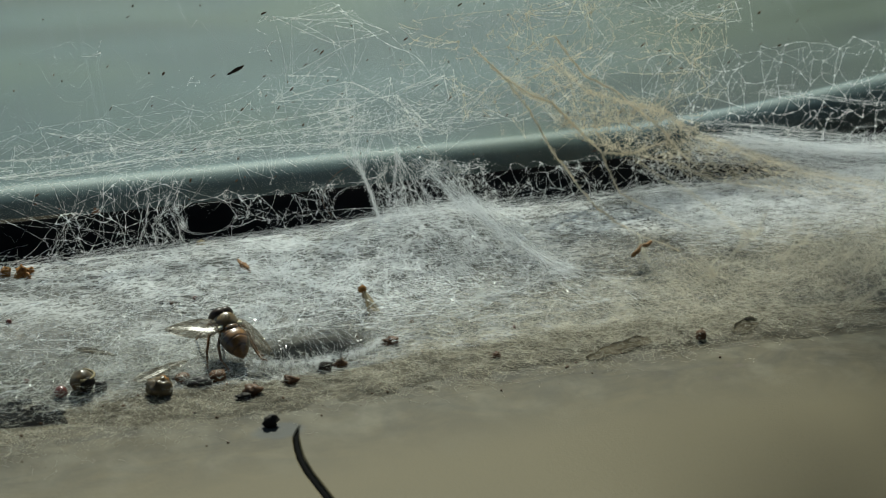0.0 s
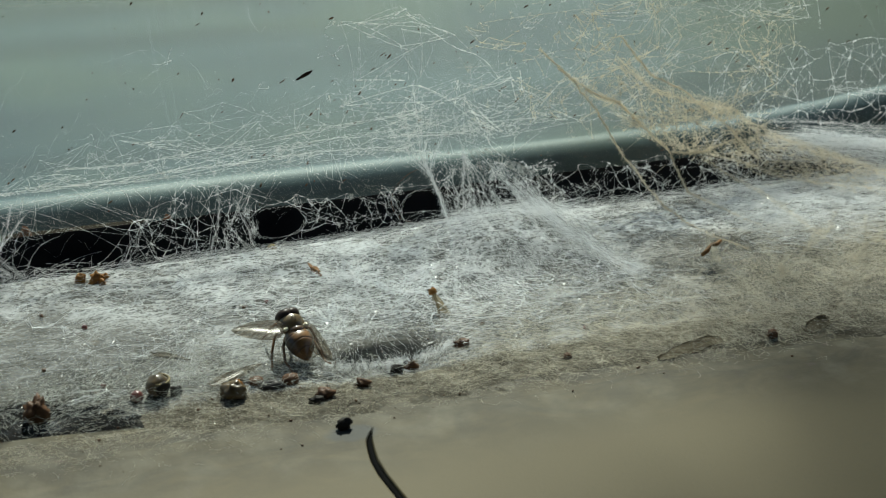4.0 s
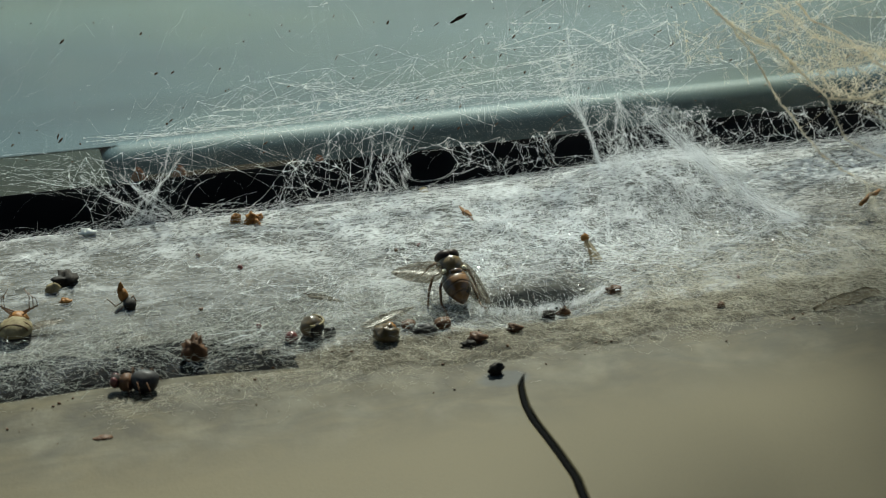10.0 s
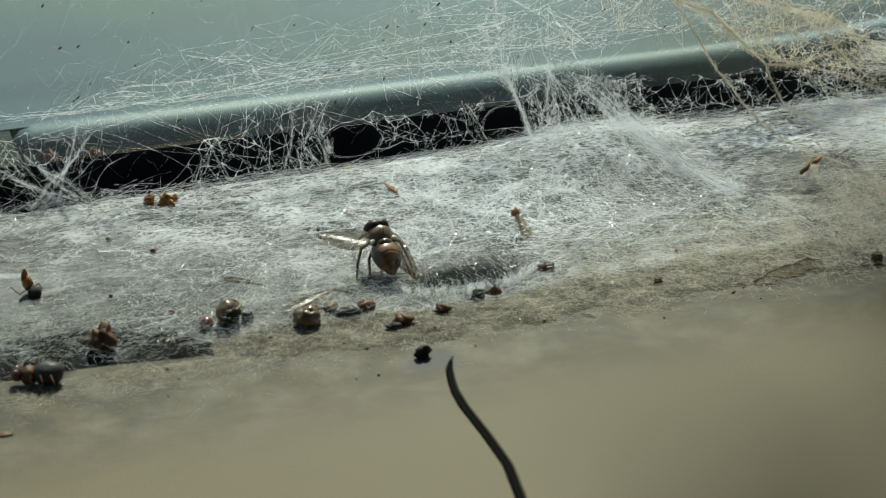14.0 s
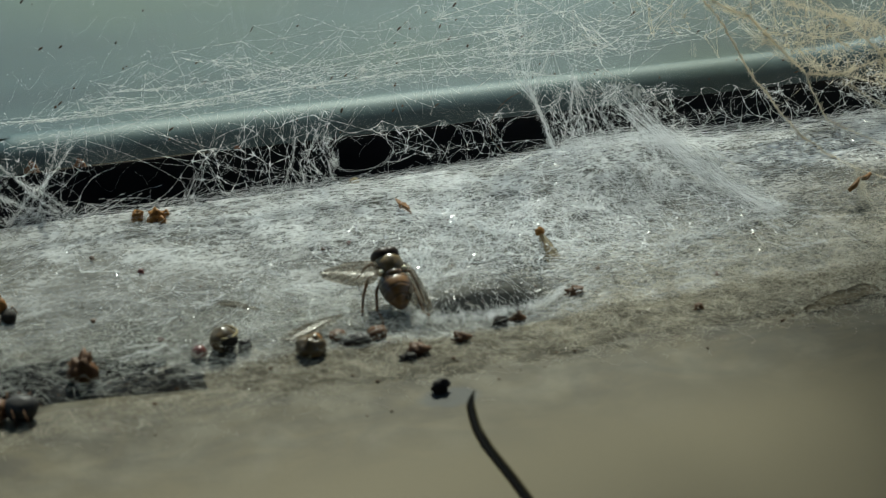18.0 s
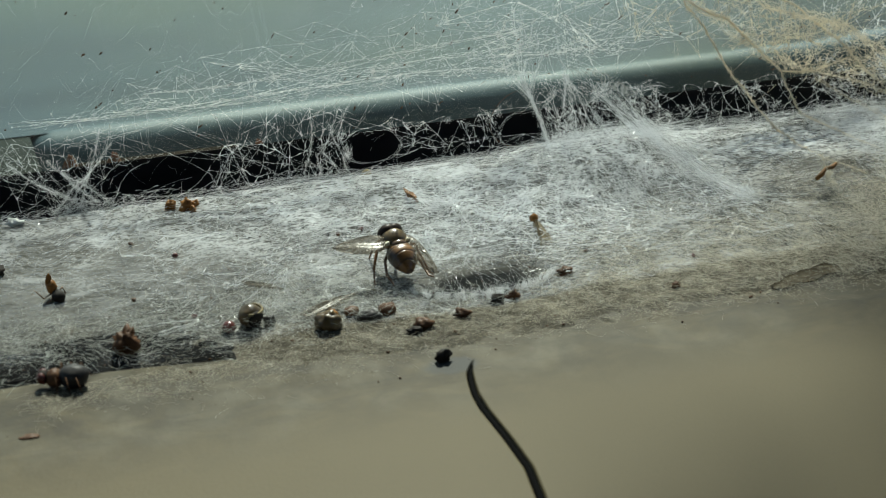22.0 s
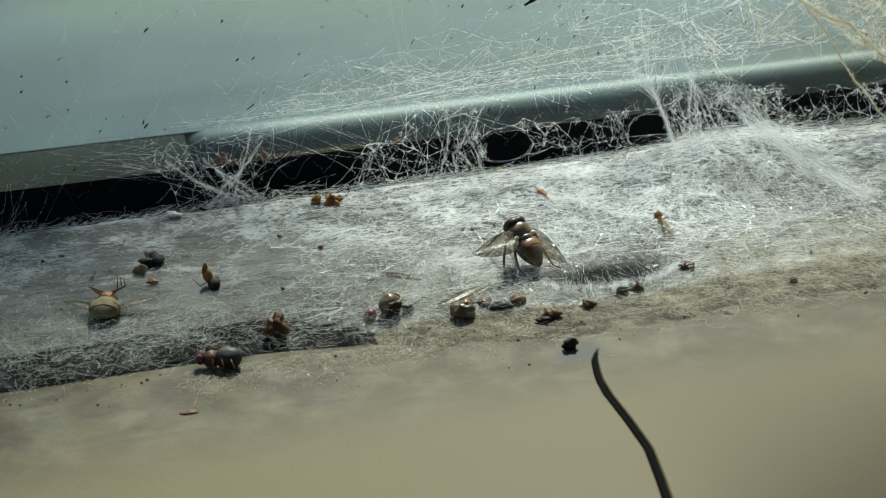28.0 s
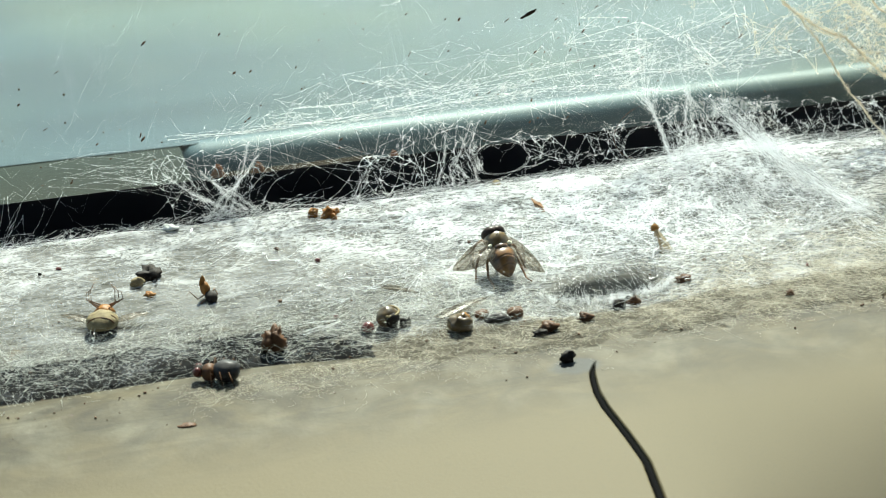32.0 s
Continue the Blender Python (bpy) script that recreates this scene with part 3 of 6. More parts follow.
def crust_height(x, y):
    """Top of the crust, or far below where there is none."""
    back, front = crust_edges(x)
    if x < -17 or not front < y < back:
        return -99.0
    v = (y - back) / (front - back)
    base = tray_height(x * MM, back * MM) / MM * (1 - v) + panel_height(x, front) * v
    under = panel_height(x, y) if y < -25.5 else tray_height(x * MM, y * MM) / MM
    e = min(1.0, (1 - v) / 0.75)
    hump = min(1.0, v * 7) ** 0.5 * e * e * (3 - 2 * e)
    rough = 0.5 * noise.noise(Vector((x / 4.0, y / 2.2, 7))) + 0.28 * noise.noise(Vector((x / 1.4, y / 0.9, 2))) + 0.12 * noise.noise(Vector((x / 0.5, y / 0.4, 5)))
    thin = min(1.0, (x + 17) / 10)
    return max(base, under) + thin * (hump * 0.42 + (0.25 + 0.75 * hump) * rough) - 0.30 * (1 - hump) - 0.5 * (1 - thin)


def crust_point(u, v):
    x = -17 + 210 * u
    back, front = crust_edges(x)
    y = back + (front - back) * (0.002 + 0.996 * v)
    return Vector((x, y, crust_height(x, y))) * MM


tagged(part("dust_crust", sheet(520, 34, crust_point), CRUST), "crust of beige dust and dead web along the dashboard's edge", "dust", "", "stuff")

# ---- windscreen ----
GLASS_Y, FRIT_TOP = 0.0300, 0.0052
window = thing("window_1", pose(0.1, GLASS_Y, 0), "dusty flat windscreen with a black band along its lower edge", "window", kind="structure")
pane = part("pane", block(-0.85, 0.75, 0.0, 0.004, -0.02, 0.8), GLASS, window, "dusty clear glass")
pane.visible_shadow = False
part("black_band", block(-0.85, 0.75, -0.00012, -0.00004, -0.02, FRIT_TOP), FRIT, window, "opaque black edge band")

# ---- outside: bonnet, cowl, ground ----
def bonnet_point(u, v):
    x = -0.70 + 1.45 * u
    d = v ** 3 * 1.15
    rise = 0.010 * max(0.0, (x - 0.14) / 0.1) ** 1.5
    return Vector((x, 0.0895 + d, -0.0145 - 0.10 * d - 0.05 * d * d + min(rise, 0.03) * math.exp(-d / 0.3)))


def rear_rise(x):
    return min(30.0, 10 * max(0.0, (x - 140) / 100) ** 1.5)


bonnet = thing("bonnet", pose(0, 0, 0), "teal-grey painted vehicle bonnet with a rolled rear edge", "bonnet")
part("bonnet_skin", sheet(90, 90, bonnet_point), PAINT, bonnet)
EDGE_X = [-29.0, -28.2, -26.5] + [-24 + 746 * i / 40 for i in range(41)]
part("rolled_edge", tube([(x, 89.7, -20.6 + rear_rise(x)) for x in EDGE_X], [2.2, 4.8, 5.8] + [6.2] * 41, 32), LIT_EDGE, bonnet, "rolled rear edge, its highlight put into lighter paint")
part("bonnet_lip", tube([(-8 + 750 * i / 40, 91, -29.0 + rear_rise(-8 + 750 * i / 40)) for i in range(41)], 5.2, 12), DARK, bonnet, "dark rubber lip")
structure("cowl_trough", block(-0.7, 0.75, 0.036, 0.14, -0.075, -0.045), DARK, "dark plastic cowl trough", "cowl")
structure("cowl_step", block(-0.0275, 0.012, 0.060, 0.080, -0.060, -0.0158, 0.003), DUSTY, "grey step in the cowl trough", "cowl")
structure("bulkhead", block(-0.7, 0.75, 0.096, 0.14, -0.075, -0.0215), DUSTY, "dusty brown bulkhead under the bonnet", "bulkhead")


def fender_point(u, v):
    x, y = -0.7 + 0.6715 * u, 0.042 + 0.0485 * v
    d = y - 0.0895
    z = -0.0147 - 0.02 * d
    z -= 0.012 * max(0.0, (0.0905 - y) / 0.05) ** 2
    return Vector((x, y, z))


structure("fender", sheet(60, 50, fender_point), FENDER, "dusty brownish body panel between glass and bonnet", "fender", True)
for cx, cz in ((-0.0235, -0.0150), (-0.0155, -0.0155), (0.012, -0.0165)):
    tagged(part("clip", lump(1.5, 1.2, 3.2, 0.3, 3), RUST), "rusty clip on the cowl below the bonnet", "clip", "cowl clips").location = (cx, 0.072, cz)


# ---- cobwebs ----
class Web:
    """Gathers threads (millimetres) and links them as one mesh."""

    def __init__(self, seed):
        self.r = np.random.RandomState(seed)
        self.v, self.f, self.n = [], [], 0

    def batch(self, p, radius):
        """Many threads of equal point count: p is (threads, points, 3), radius (threads, points)."""
        m, n = p.shape[:2]
        d = np.gradient(p, axis=1)
        d /= np.linalg.norm(d, axis=2)[..., None] + 1e-9
        ref = np.where(np.abs(d[..., 2:3]) > 0.9, [1.0, 0, 0], [0, 0, 1.0])
        a = np.cross(d, ref)
        a /= np.linalg.norm(a, axis=2)[..., None] + 1e-9
        b = np.cross(d, a)
        turn = self.r.uniform(0, math.pi, (m, 1, 1)) + np.cumsum(self.r.normal(0, 0.45, (m, n, 1)), axis=1)
        c1, c2 = np.cos(turn) * a + np.sin(turn) * b, np.cos(turn) * b - np.sin(turn) * a
        rad = radius[..., None]
        self.v.append(np.stack([p - rad * c1, p + rad * c1, p - rad * c2, p + rad * c2], 2).reshape(-1, 3))
        i = ((np.arange(m) * n)[:, None] + np.arange(n - 1)[None]).ravel() * 4 + self.n
        for k in (0, 2):
            self.f.append(np.stack([i + k, i + k + 1, i + k + 5, i + k + 4], 1))
        self.n += 4 * n * m

    def thread(self, p, radius):
        p = np.asarray(p, float)
        self.batch(p[None], np.broadcast_to(np.asarray(radius, float), (len(p),))[None])

    def line(self, a, b, radius=0.016, bow=0.05, bead=0.2, sag=0.0, rough=0.035, web=1.0):
        """A taut dusty thread: beaded with grains and widening into its knots."""
        a, b = np.asarray(a, float), np.asarray(b, float)
        length = float(np.linalg.norm(b - a))
        n = int(min(90, max(5, length / 0.24)))
        t = np.linspace(0, 1, n)
        side = self.r.normal(0, 1, 3) * (bow + 0.03) * length
        p = a + (b - a) * t[:, None] + (side - np.array((0, 0, sag)))[None] * (4 * t * (1 - t))[:, None] * 0.5
        p += self.r.normal(0, rough, (n, 3))
        rad = 0.62 * radius * self.r.uniform(0.6, 1.3, n)
        rad *= 1 + (self.r.rand(n) < bead) * self.r.uniform(1.0, 4.2, n)
        end = np.minimum(t, 1 - t) * length
        self.thread(p, rad * (1 + 1.5 * web * np.exp(-end / 0.3)))

    def curls(self, start, heading, length, radius, wander=0.5, lift=0.25, n=8, flat=0.35, tall=None):
        """Loose curling threads from an array of starts; with tall they keep to that height over the ledge."""
        p = np.asarray(start, float).copy()
        m = len(p)
        full = lambda v: np.broadcast_to(np.asarray(v, float), (m,))
        h, step = full(heading).copy(), full(length) / (n - 1)
        e = self.r.normal(0, 1, m) * lift
        pts = [p.copy()]
        for _ in range(n - 1):
            h += self.r.normal(0, 1, m) * full(wander)
            e = 0.6 * e + self.r.normal(0, 1, m) * lift
            p = p + step[:, None] * np.stack([np.cos(h), np.sin(h), e * flat], 1)
            if tall is not None:
                g = ground_at(p[:, 0], p[:, 1])
                p[:, 2] = np.clip(p[:, 2], g + 0.05, g + full(tall))
            pts.append(p.copy())
        rad = full(radius)[:, None] * self.r.uniform(0.6, 1.4, (m, n))
        self.batch(np.stack(pts, 1), rad)

    def tuft(self, c, size, count, radius=0.012):
        """A small fluffy knot of crumpled silk."""
        c = np.asarray(c, float) + self.r.normal(0, size * 0.5, (count, 3))
        self.curls(c, self.r.uniform(0, 6.28, count), self.r.uniform(0.5, 2.2, count) * size, radius, 1.1, 1.3, 6, 0.9)

    def cord(self, path, width, count, radius, fuzz=2.0, loose=0.5):
        """A twisted, dusty bundle of threads along a path."""
        path = np.asarray(path, float)
        at = np.linspace(0, len(path) - 1, 22 * (len(path) - 1) + 1)
        k = np.arange(len(path))
        mid = np.stack([np.interp(at, k, path[:, i]) for i in range(3)], 1)
        sway = np.cumsum(self.r.normal(0, 0.05, mid.shape), axis=0)
        mid = mid + sway - np.linspace(0, 1, len(mid))[:, None] * sway[-1]
        for c in range(count):
            ph, turns = self.r.uniform(0, 6.28), self.r.uniform(0.5, 1.3)
            w = width * (0.25 + 0.75 * self.r.rand()) * (1 + 0.5 * np.sin(at * self.r.uniform(1.5, 4) + ph))
            off = np.stack([w * np.cos(ph + at * turns * 2), w * 0.6 * np.sin(ph * 2 + at), w * np.sin(ph + at * turns * 2)], 1)
            self.thread(mid + off + self.r.normal(0, width * 0.22, mid.shape), 0.75 * radius * (0.3 + 1.6 * self.r.rand(len(mid)) ** 2))
        m = int(fuzz * len(mid))
        if m:
            q = mid[self.r.randint(len(mid), size=m)] + self.r.normal(0, width * 0.7, (m, 3))
            self.curls(q, self.r.uniform(0, 6.28, m), self.r.uniform(0.12, 0.35 + loose * 0.6, m), radius * 0.45, 0.9, 1.2, 5, 0.9)

    def net(self, pts, reach, links=4, radius=0.016, skip=0.1, avoid=None, grain=(1, 1, 1), bead=0.2, bow=0.06, apart=0.75, web=1.0):
        """Joins each knot to near ones in different directions: lace with open, rounded cells."""
        pts = np.asarray(pts, float)
        done = set()
        for i, p in enumerate(pts):
            d = (pts - p) * np.array(grain)
            dist = np.linalg.norm(d, axis=1)
            ways = []
            for j in np.argsort(dist)[1:12]:
                if dist[j] > reach or len(ways) >= links:
                    break
                u = d[j] / (dist[j] + 1e-9)
                if any(float(u @ w) > apart for w in ways):
                    continue
                ways.append(u)
                key = (min(i, j), max(i, j))
                if key in done or self.r.rand() < skip or (avoid and avoid((p + pts[j]) / 2)):
                    continue
                done.add(key)
                self.line(p, pts[j], radius * self.r.uniform(0.5, 1.5), bow, bead, self.r.rand() * 0.2, web=web)

    def tangle(self, pts, count, reach, radius=0.013, avoid=None, grain=(1, 1, 1), bead=0.2, bow=0.03, least=1.5):
        """Straight threads between chance pairs of knots, crossing one another."""
        pts = np.asarray(pts, float)
        for _ in range(count):
            i = self.r.randint(len(pts))
            d = np.linalg.norm((pts - pts[i]) * np.array(grain), axis=1)
            near = np.nonzero((d > least) & (d < reach * self.r.uniform(0.35, 1)))[0]
            if len(near) == 0:
                continue
            a, b = pts[i], pts[near[self.r.randint(len(near))]]
            if avoid and any(avoid(a + (b - a) * t) for t in (0.15, 0.35, 0.5, 0.65, 0.85)):
                continue
            self.line(a, b, radius * (0.5 + 1.3 * self.r.rand() ** 2), bow, bead, self.r.rand() * 0.3, web=0.6)

    def link(self, name, material, label):
        v, f = np.concatenate(self.v) * MM, np.concatenate(self.f)
        me = bpy.data.meshes.new(name)
        me.vertices.add(len(v))
        me.vertices.foreach_set("co", v.astype(np.float32).ravel())
        me.loops.add(f.size)
        me.loops.foreach_set("vertex_index", f.astype(np.int32).ravel())
        me.polygons.add(len(f))
        me.polygons.foreach_set("loop_start", np.arange(0, f.size, 4, dtype=np.int32))
        me.polygons.foreach_set("loop_total", np.full(len(f), 4, dtype=np.int32))
        me.update(calc_edges=True)
        me.materials.append(material)
        me.shade_smooth()
        return tagged(new(name, me), label, "cobweb", "", "stuff")


def ground_mm(x, y):
    """The tray's top with the web mound and the panel's lip, in mm."""
    base = panel_height(x, y) if y < -25 else tray_height(x * MM, y * MM) / MM
    return max(base, crust_height(x, y)) if y < -16 else base


GRID_X, GRID_Y = np.arange(-120, 200.5, 0.75), np.arange(-46, 28, 0.6)
GRID = np.array([[ground_mm(float(x), float(y)) for x in GRID_X] for y in GRID_Y])


def ground_at(x, y):
    """The ground for arrays of places."""
    u = np.clip((x - GRID_X[0]) / 0.75, 0, len(GRID_X) - 1.001)
    v = np.clip((y - GRID_Y[0]) / 0.6, 0, len(GRID_Y) - 1.001)
    i, j = u.astype(int), v.astype(int)
    a, b = u - i, v - j
    return (GRID[j, i] * (1 - a) + GRID[j, i + 1] * a) * (1 - b) + (GRID[j + 1, i] * (1 - a) + GRID[j + 1, i + 1] * a) * b


def mound(x, y):
    """How high the web stands over the tray."""
    return 5.0 * math.exp(-(((x - 56) / 16) ** 2 + ((y - 15) / 9) ** 2)) + 1.2 * math.exp(-(((x - 95) / 30) ** 2 + ((y - 5) / 14) ** 2))


def mounds(x, y):
    return 5.0 * np.exp(-(((x - 56) / 16) ** 2 + ((y - 15) / 9) ** 2)) + 1.2 * np.exp(-(((x - 95) / 30) ** 2 + ((y - 5) / 14) ** 2))


def in_hollow(x, y):
    return ((x - 22.2) / 11.0) ** 2 + ((y + 14.6) / 4.6) ** 2 < 1


def spaced(r, count, draw, gap, grain=(1, 1, 1), tries=14):
    """Up to count points from draw(), no two nearer than gap (a number or a function of the point)."""
    pts = np.zeros((0, 3))
    g = np.array(grain, float)
    for _ in range(count * tries):
        p = draw()
        if p is None:
            continue
        p = np.asarray(p, float)
        near = gap(p) if callable(gap) else gap
        if len(pts) == 0 or np.min(np.sum(((pts - p) * g) ** 2, axis=1)) > near * near:
            pts = np.vstack([pts, p])
            if len(pts) >= count:
                break
    return pts


def clumped(r, clumps, each, draw, spread):
    """Points that crowd round chance centres."""
    pts = []
    while len(pts) < clumps * each:
        c = draw()
        if c is not None:
            s = r.uniform(0.5, 1.6)
            pts += [np.asarray(c, float) + r.normal(0, 1, 3) * np.array(spread) * s for _ in range(r.randint(1, 2 * each))]
    return np.array(pts)


def carpet():
    """The felt of fine threads on the tray, thick in the middle, thin at one end."""
    w, r = Web(11), np.random.RandomState(5)
    # short matted fibres
    x, y = r.uniform(-95, 175, 40000), r.uniform(-23, 24.6, 40000)
    cloud = np.array([0.7 * noise.noise(Vector((a / 13, b / 8, 4))) + 0.8 * noise.noise(Vector((a / 5, b / 3, 2))) + 0.6 * noise.noise(Vector((a / 2.0, b / 1.3, 6))) for a, b in zip(x, y)])
    thick = (0.02 + 0.98 / (1 + np.exp(-(x + 6) / 6))) * np.clip(0.10 + 1.35 * cloud, 0.03, 1)
    thick *= np.where(y > 15, 1.4, 1.0) * np.where((x < -12) & (y < -9), 0.5, 1.0) * np.where((x > 70) & (y < 2), 0.5, 1.0)
    hollow = ((x - 22.2) / 11.0) ** 2 + ((y + 14.6) / 4.6) ** 2 < 1
    keep = r.rand(len(x)) < np.where(hollow, thick * 0.12, thick)
    x, y = x[keep], y[keep]
    k = len(x)
    m = mounds(x, y)
    z = ground_at(x, y) + 0.08 + r.rand(k) ** 2 * 0.8 + m * r.uniform(0.5, 1.0, k)
    heading = np.where(r.rand(k) < 0.55, r.normal(0.05, 0.45, k), r.uniform(0, math.pi, k))
    w.curls(np.stack([x, y, z], 1), heading, r.uniform(0.6, 3.2, k), 0.005 + 0.014 * r.rand(k) ** 3, 0.25 + 0.35 / (1 + np.exp(-(x - 6) / 5)), 0.3, 7, 0.45, 1.0 + m)
    # long combed threads that run along the ledge
    k = 1500
    x, y = r.uniform(-60, 150, k), 24.4 - 30 * r.rand(k) ** 1.7
    x = np.where((x < -12) & (r.rand(k) < 0.93), x + 75, x)
    m = mounds(x, y)
    w.curls(np.stack([x, y, ground_at(x, y) + 0.2 + 1.2 * r.rand(k) + m], 1), r.normal(0.03, 0.16, k), r.uniform(7, 26, k), 0.004 + 0.008 * r.rand(k) ** 2, 0.05, 0.06, 14, 0.3, 1.6 + m)
    # straight stray threads in fans from low anchors
    for _ in range(95):
        ax, ay = r.uniform(-30, 78), r.uniform(-17, 20)
        if ax < -8 and r.rand() < 0.45 or in_hollow(ax, ay):
            continue
        a = np.array((ax, ay, ground_mm(ax, ay) + mound(ax, ay) + r.uniform(0.3, 2.2)))
        way = r.uniform(0, 6.28)
        for _ in range(r.randint(4, 15)):
            h, l = way + r.normal(0, 0.5), r.uniform(3, 14)
            bx, by = a[0] + math.cos(h) * l, a[1] + math.sin(h) * l * 0.8
            if -20 < by < 24.5 and not in_hollow(bx, by):
                w.line(a, (bx, by, ground_mm(bx, by) + 0.15 + mound(bx, by)), r.uniform(0.012, 0.022), 0.03, 0.12, 0, 0.03, 0.3)
    # raised lace behind the hollow
    def draw():
        px, py = r.normal(30, 12), r.normal(1.5, 7.5)
        if not (4 < px < 56 and -13 < py < 20) or in_hollow(px, py):
            return None
        return px, py, ground_mm(px, py) + mound(px, py) * 0.8 + 0.3 + 2.6 * r.rand() * math.exp(-((px - 29) / 14) ** 2)
    w.net(spaced(r, 240, draw, 1.6), 5.0, 4, 0.025, 0.15, None, (1, 1, 1.2), 0.22, 0.06)
    w.tangle(clumped(r, 60, 6, draw, (1.6, 1.6, 0.3)), 1100, 8.0, 0.022, lambda p: in_hollow(p[0], p[1]), (1, 1, 1.5), 0.2)

    def stray():
        px, py = r.uniform(-30, 80), r.uniform(-18, 23)
        return None if in_hollow(px, py) or (px < 0 and r.rand() < 0.5) else (px, py, ground_mm(px, py) + mound(px, py) + 0.2 + 1.2 * r.rand())
    w.tangle(clumped(r, 70, 5, stray, (3.0, 2.0, 0.2)), 700, 13.0, 0.018, lambda p: in_hollow(p[0], p[1]), (0.8, 1.3, 1.5), 0.15)
    # threads that stretch over the hollow like a funnel's mouth
    for _ in range(60):
        u = r.uniform(-1, 1)
        a = (22.2 + 10.5 * u, -14.2 + 5.4 * math.sqrt(max(0.0, 1 - u * u)) + r.normal(0, 0.4), 0.4 + r.rand())
        b = (24.5 + 12 * u + r.normal(0, 5), r.uniform(-9, -2), 0.6 + 0.9 * r.rand())
        w.line(a, b, r.uniform(0.006, 0.010), 0.03, 0.15, 0, 0.03, 0.5)
    for _ in range(34):
        u = r.uniform(-0.95, 0.95)
        a = (22.2 + 10.5 * u, -14.6 - 4.2 * math.sqrt(1 - u * u), 0.3)
        w.line(a, (22.2 + 9 * u + r.normal(0, 3), -9.6, 0.5 + r.rand()), 0.006 + 0.006 * r.rand(), 0.05, 0.1, 0.5, 0.03, 0.3)
    # crumpled knots
    for _ in range(170):
        px, py = r.normal(22, 22), r.uniform(-18, 23)
        if not in_hollow(px, py):
            w.tuft((px, py, ground_mm(px, py) + 0.3 + mound(px, py)), r.uniform(0.25, 0.6), r.randint(10, 26), 0.009)
    # bright dust grains caught in it
    k = 15000
    x, y = r.uniform(-70, 150, k), 24.5 - 44 * r.rand(k) ** 1.25
    ok = ((x > -8) | (r.rand(k) < 0.75)) & ~(((x - 22.2) / 11.0) ** 2 + ((y + 14.6) / 4.6) ** 2 < 1)
    x, y = x[ok], y[ok]
    k = len(x)
    w.curls(np.stack([x, y, ground_at(x, y) + mounds(x, y) + 0.1 + 0.9 * r.rand(k)], 1), r.uniform(0, 6.28, k), r.uniform(0.04, 0.16, k), 0.008 + 0.018 * r.rand(k) ** 3, 0.8, 0.8, 3, 0.8)
    # fluffy rim round the front of the hollow
    for _ in range(130):
        u = r.uniform(-1, 1)
        w.tuft((22.2 + 11.2 * u, -14.6 - 4.9 * math.sqrt(1 - u * u) + r.normal(0, 0.35), 0.25 + 0.3 * r.rand()), r.uniform(0.25, 0.55), r.randint(10, 24), 0.008)
    # white rim along the ledge's back edge
    k = 1500
    x = r.uniform(-80, 120, k)
    w.curls(np.stack([x, r.normal(24.2, 0.5, k), r.uniform(-0.3, 0.5, k)], 1), r.normal(0.05, 0.4, k), r.uniform(1.2, 5, k), 0.007 + 0.012 * r.rand(k), 0.35, 0.35, 7, 0.4)
    w.link("cobweb_felt", SILK_WHITE, "white felt of fine cobweb spread over the dusty ledge")


def veil():
    """Thin grey haze of threads over the slots at the ledge's front."""
    w, r = Web(12), np.random.RandomState(6)
    k = 3600
    x, y = r.uniform(-98, 22, k), r.normal(-15.5, 5.0, k)
    ok = (y > -24) & ~(((x - 22.2) / 11.0) ** 2 + ((y + 14.6) / 4.6) ** 2 < 1)
    x, y = x[ok], y[ok]
    k = len(x)
    w.curls(np.stack([x, y, ground_at(x, y) + r.rand(k) * 2.0], 1), r.uniform(0, 6.28, k), r.uniform(1.5, 6, k), 0.007 + 0.012 * r.rand(k) ** 2, 0.45, 0.4, 7, 0.5, 2.6)
    for _ in range(80):
        px, py = r.uniform(-90, 16), r.normal(-17, 3)
        w.line((px, py, ground_mm(px, py) + 0.2), (px + r.normal(0, 4), py + r.normal(2, 5), r.uniform(0.8, 3.2)), 0.011, 0.06, 0.25, 0.1)
    w.link("cobweb_veil", SILK_GREY, "thin grey cobweb veil over the slots of the ledge")


def in_hole(p, k=0.92):
    """The open holes of the lace at the glass."""
    x, z = p[0], p[2]
    return ((x - 19.4) / 4.9) ** 2 + ((z - 3.7) / 2.7) ** 2 < k or ((x - 46.4) / 4.3) ** 2 + ((z - 3.2) / 3.1) ** 2 < k or ((x - 27.5) / 3.6) ** 2 + ((z - 1.2) / 0.9) ** 2 < k


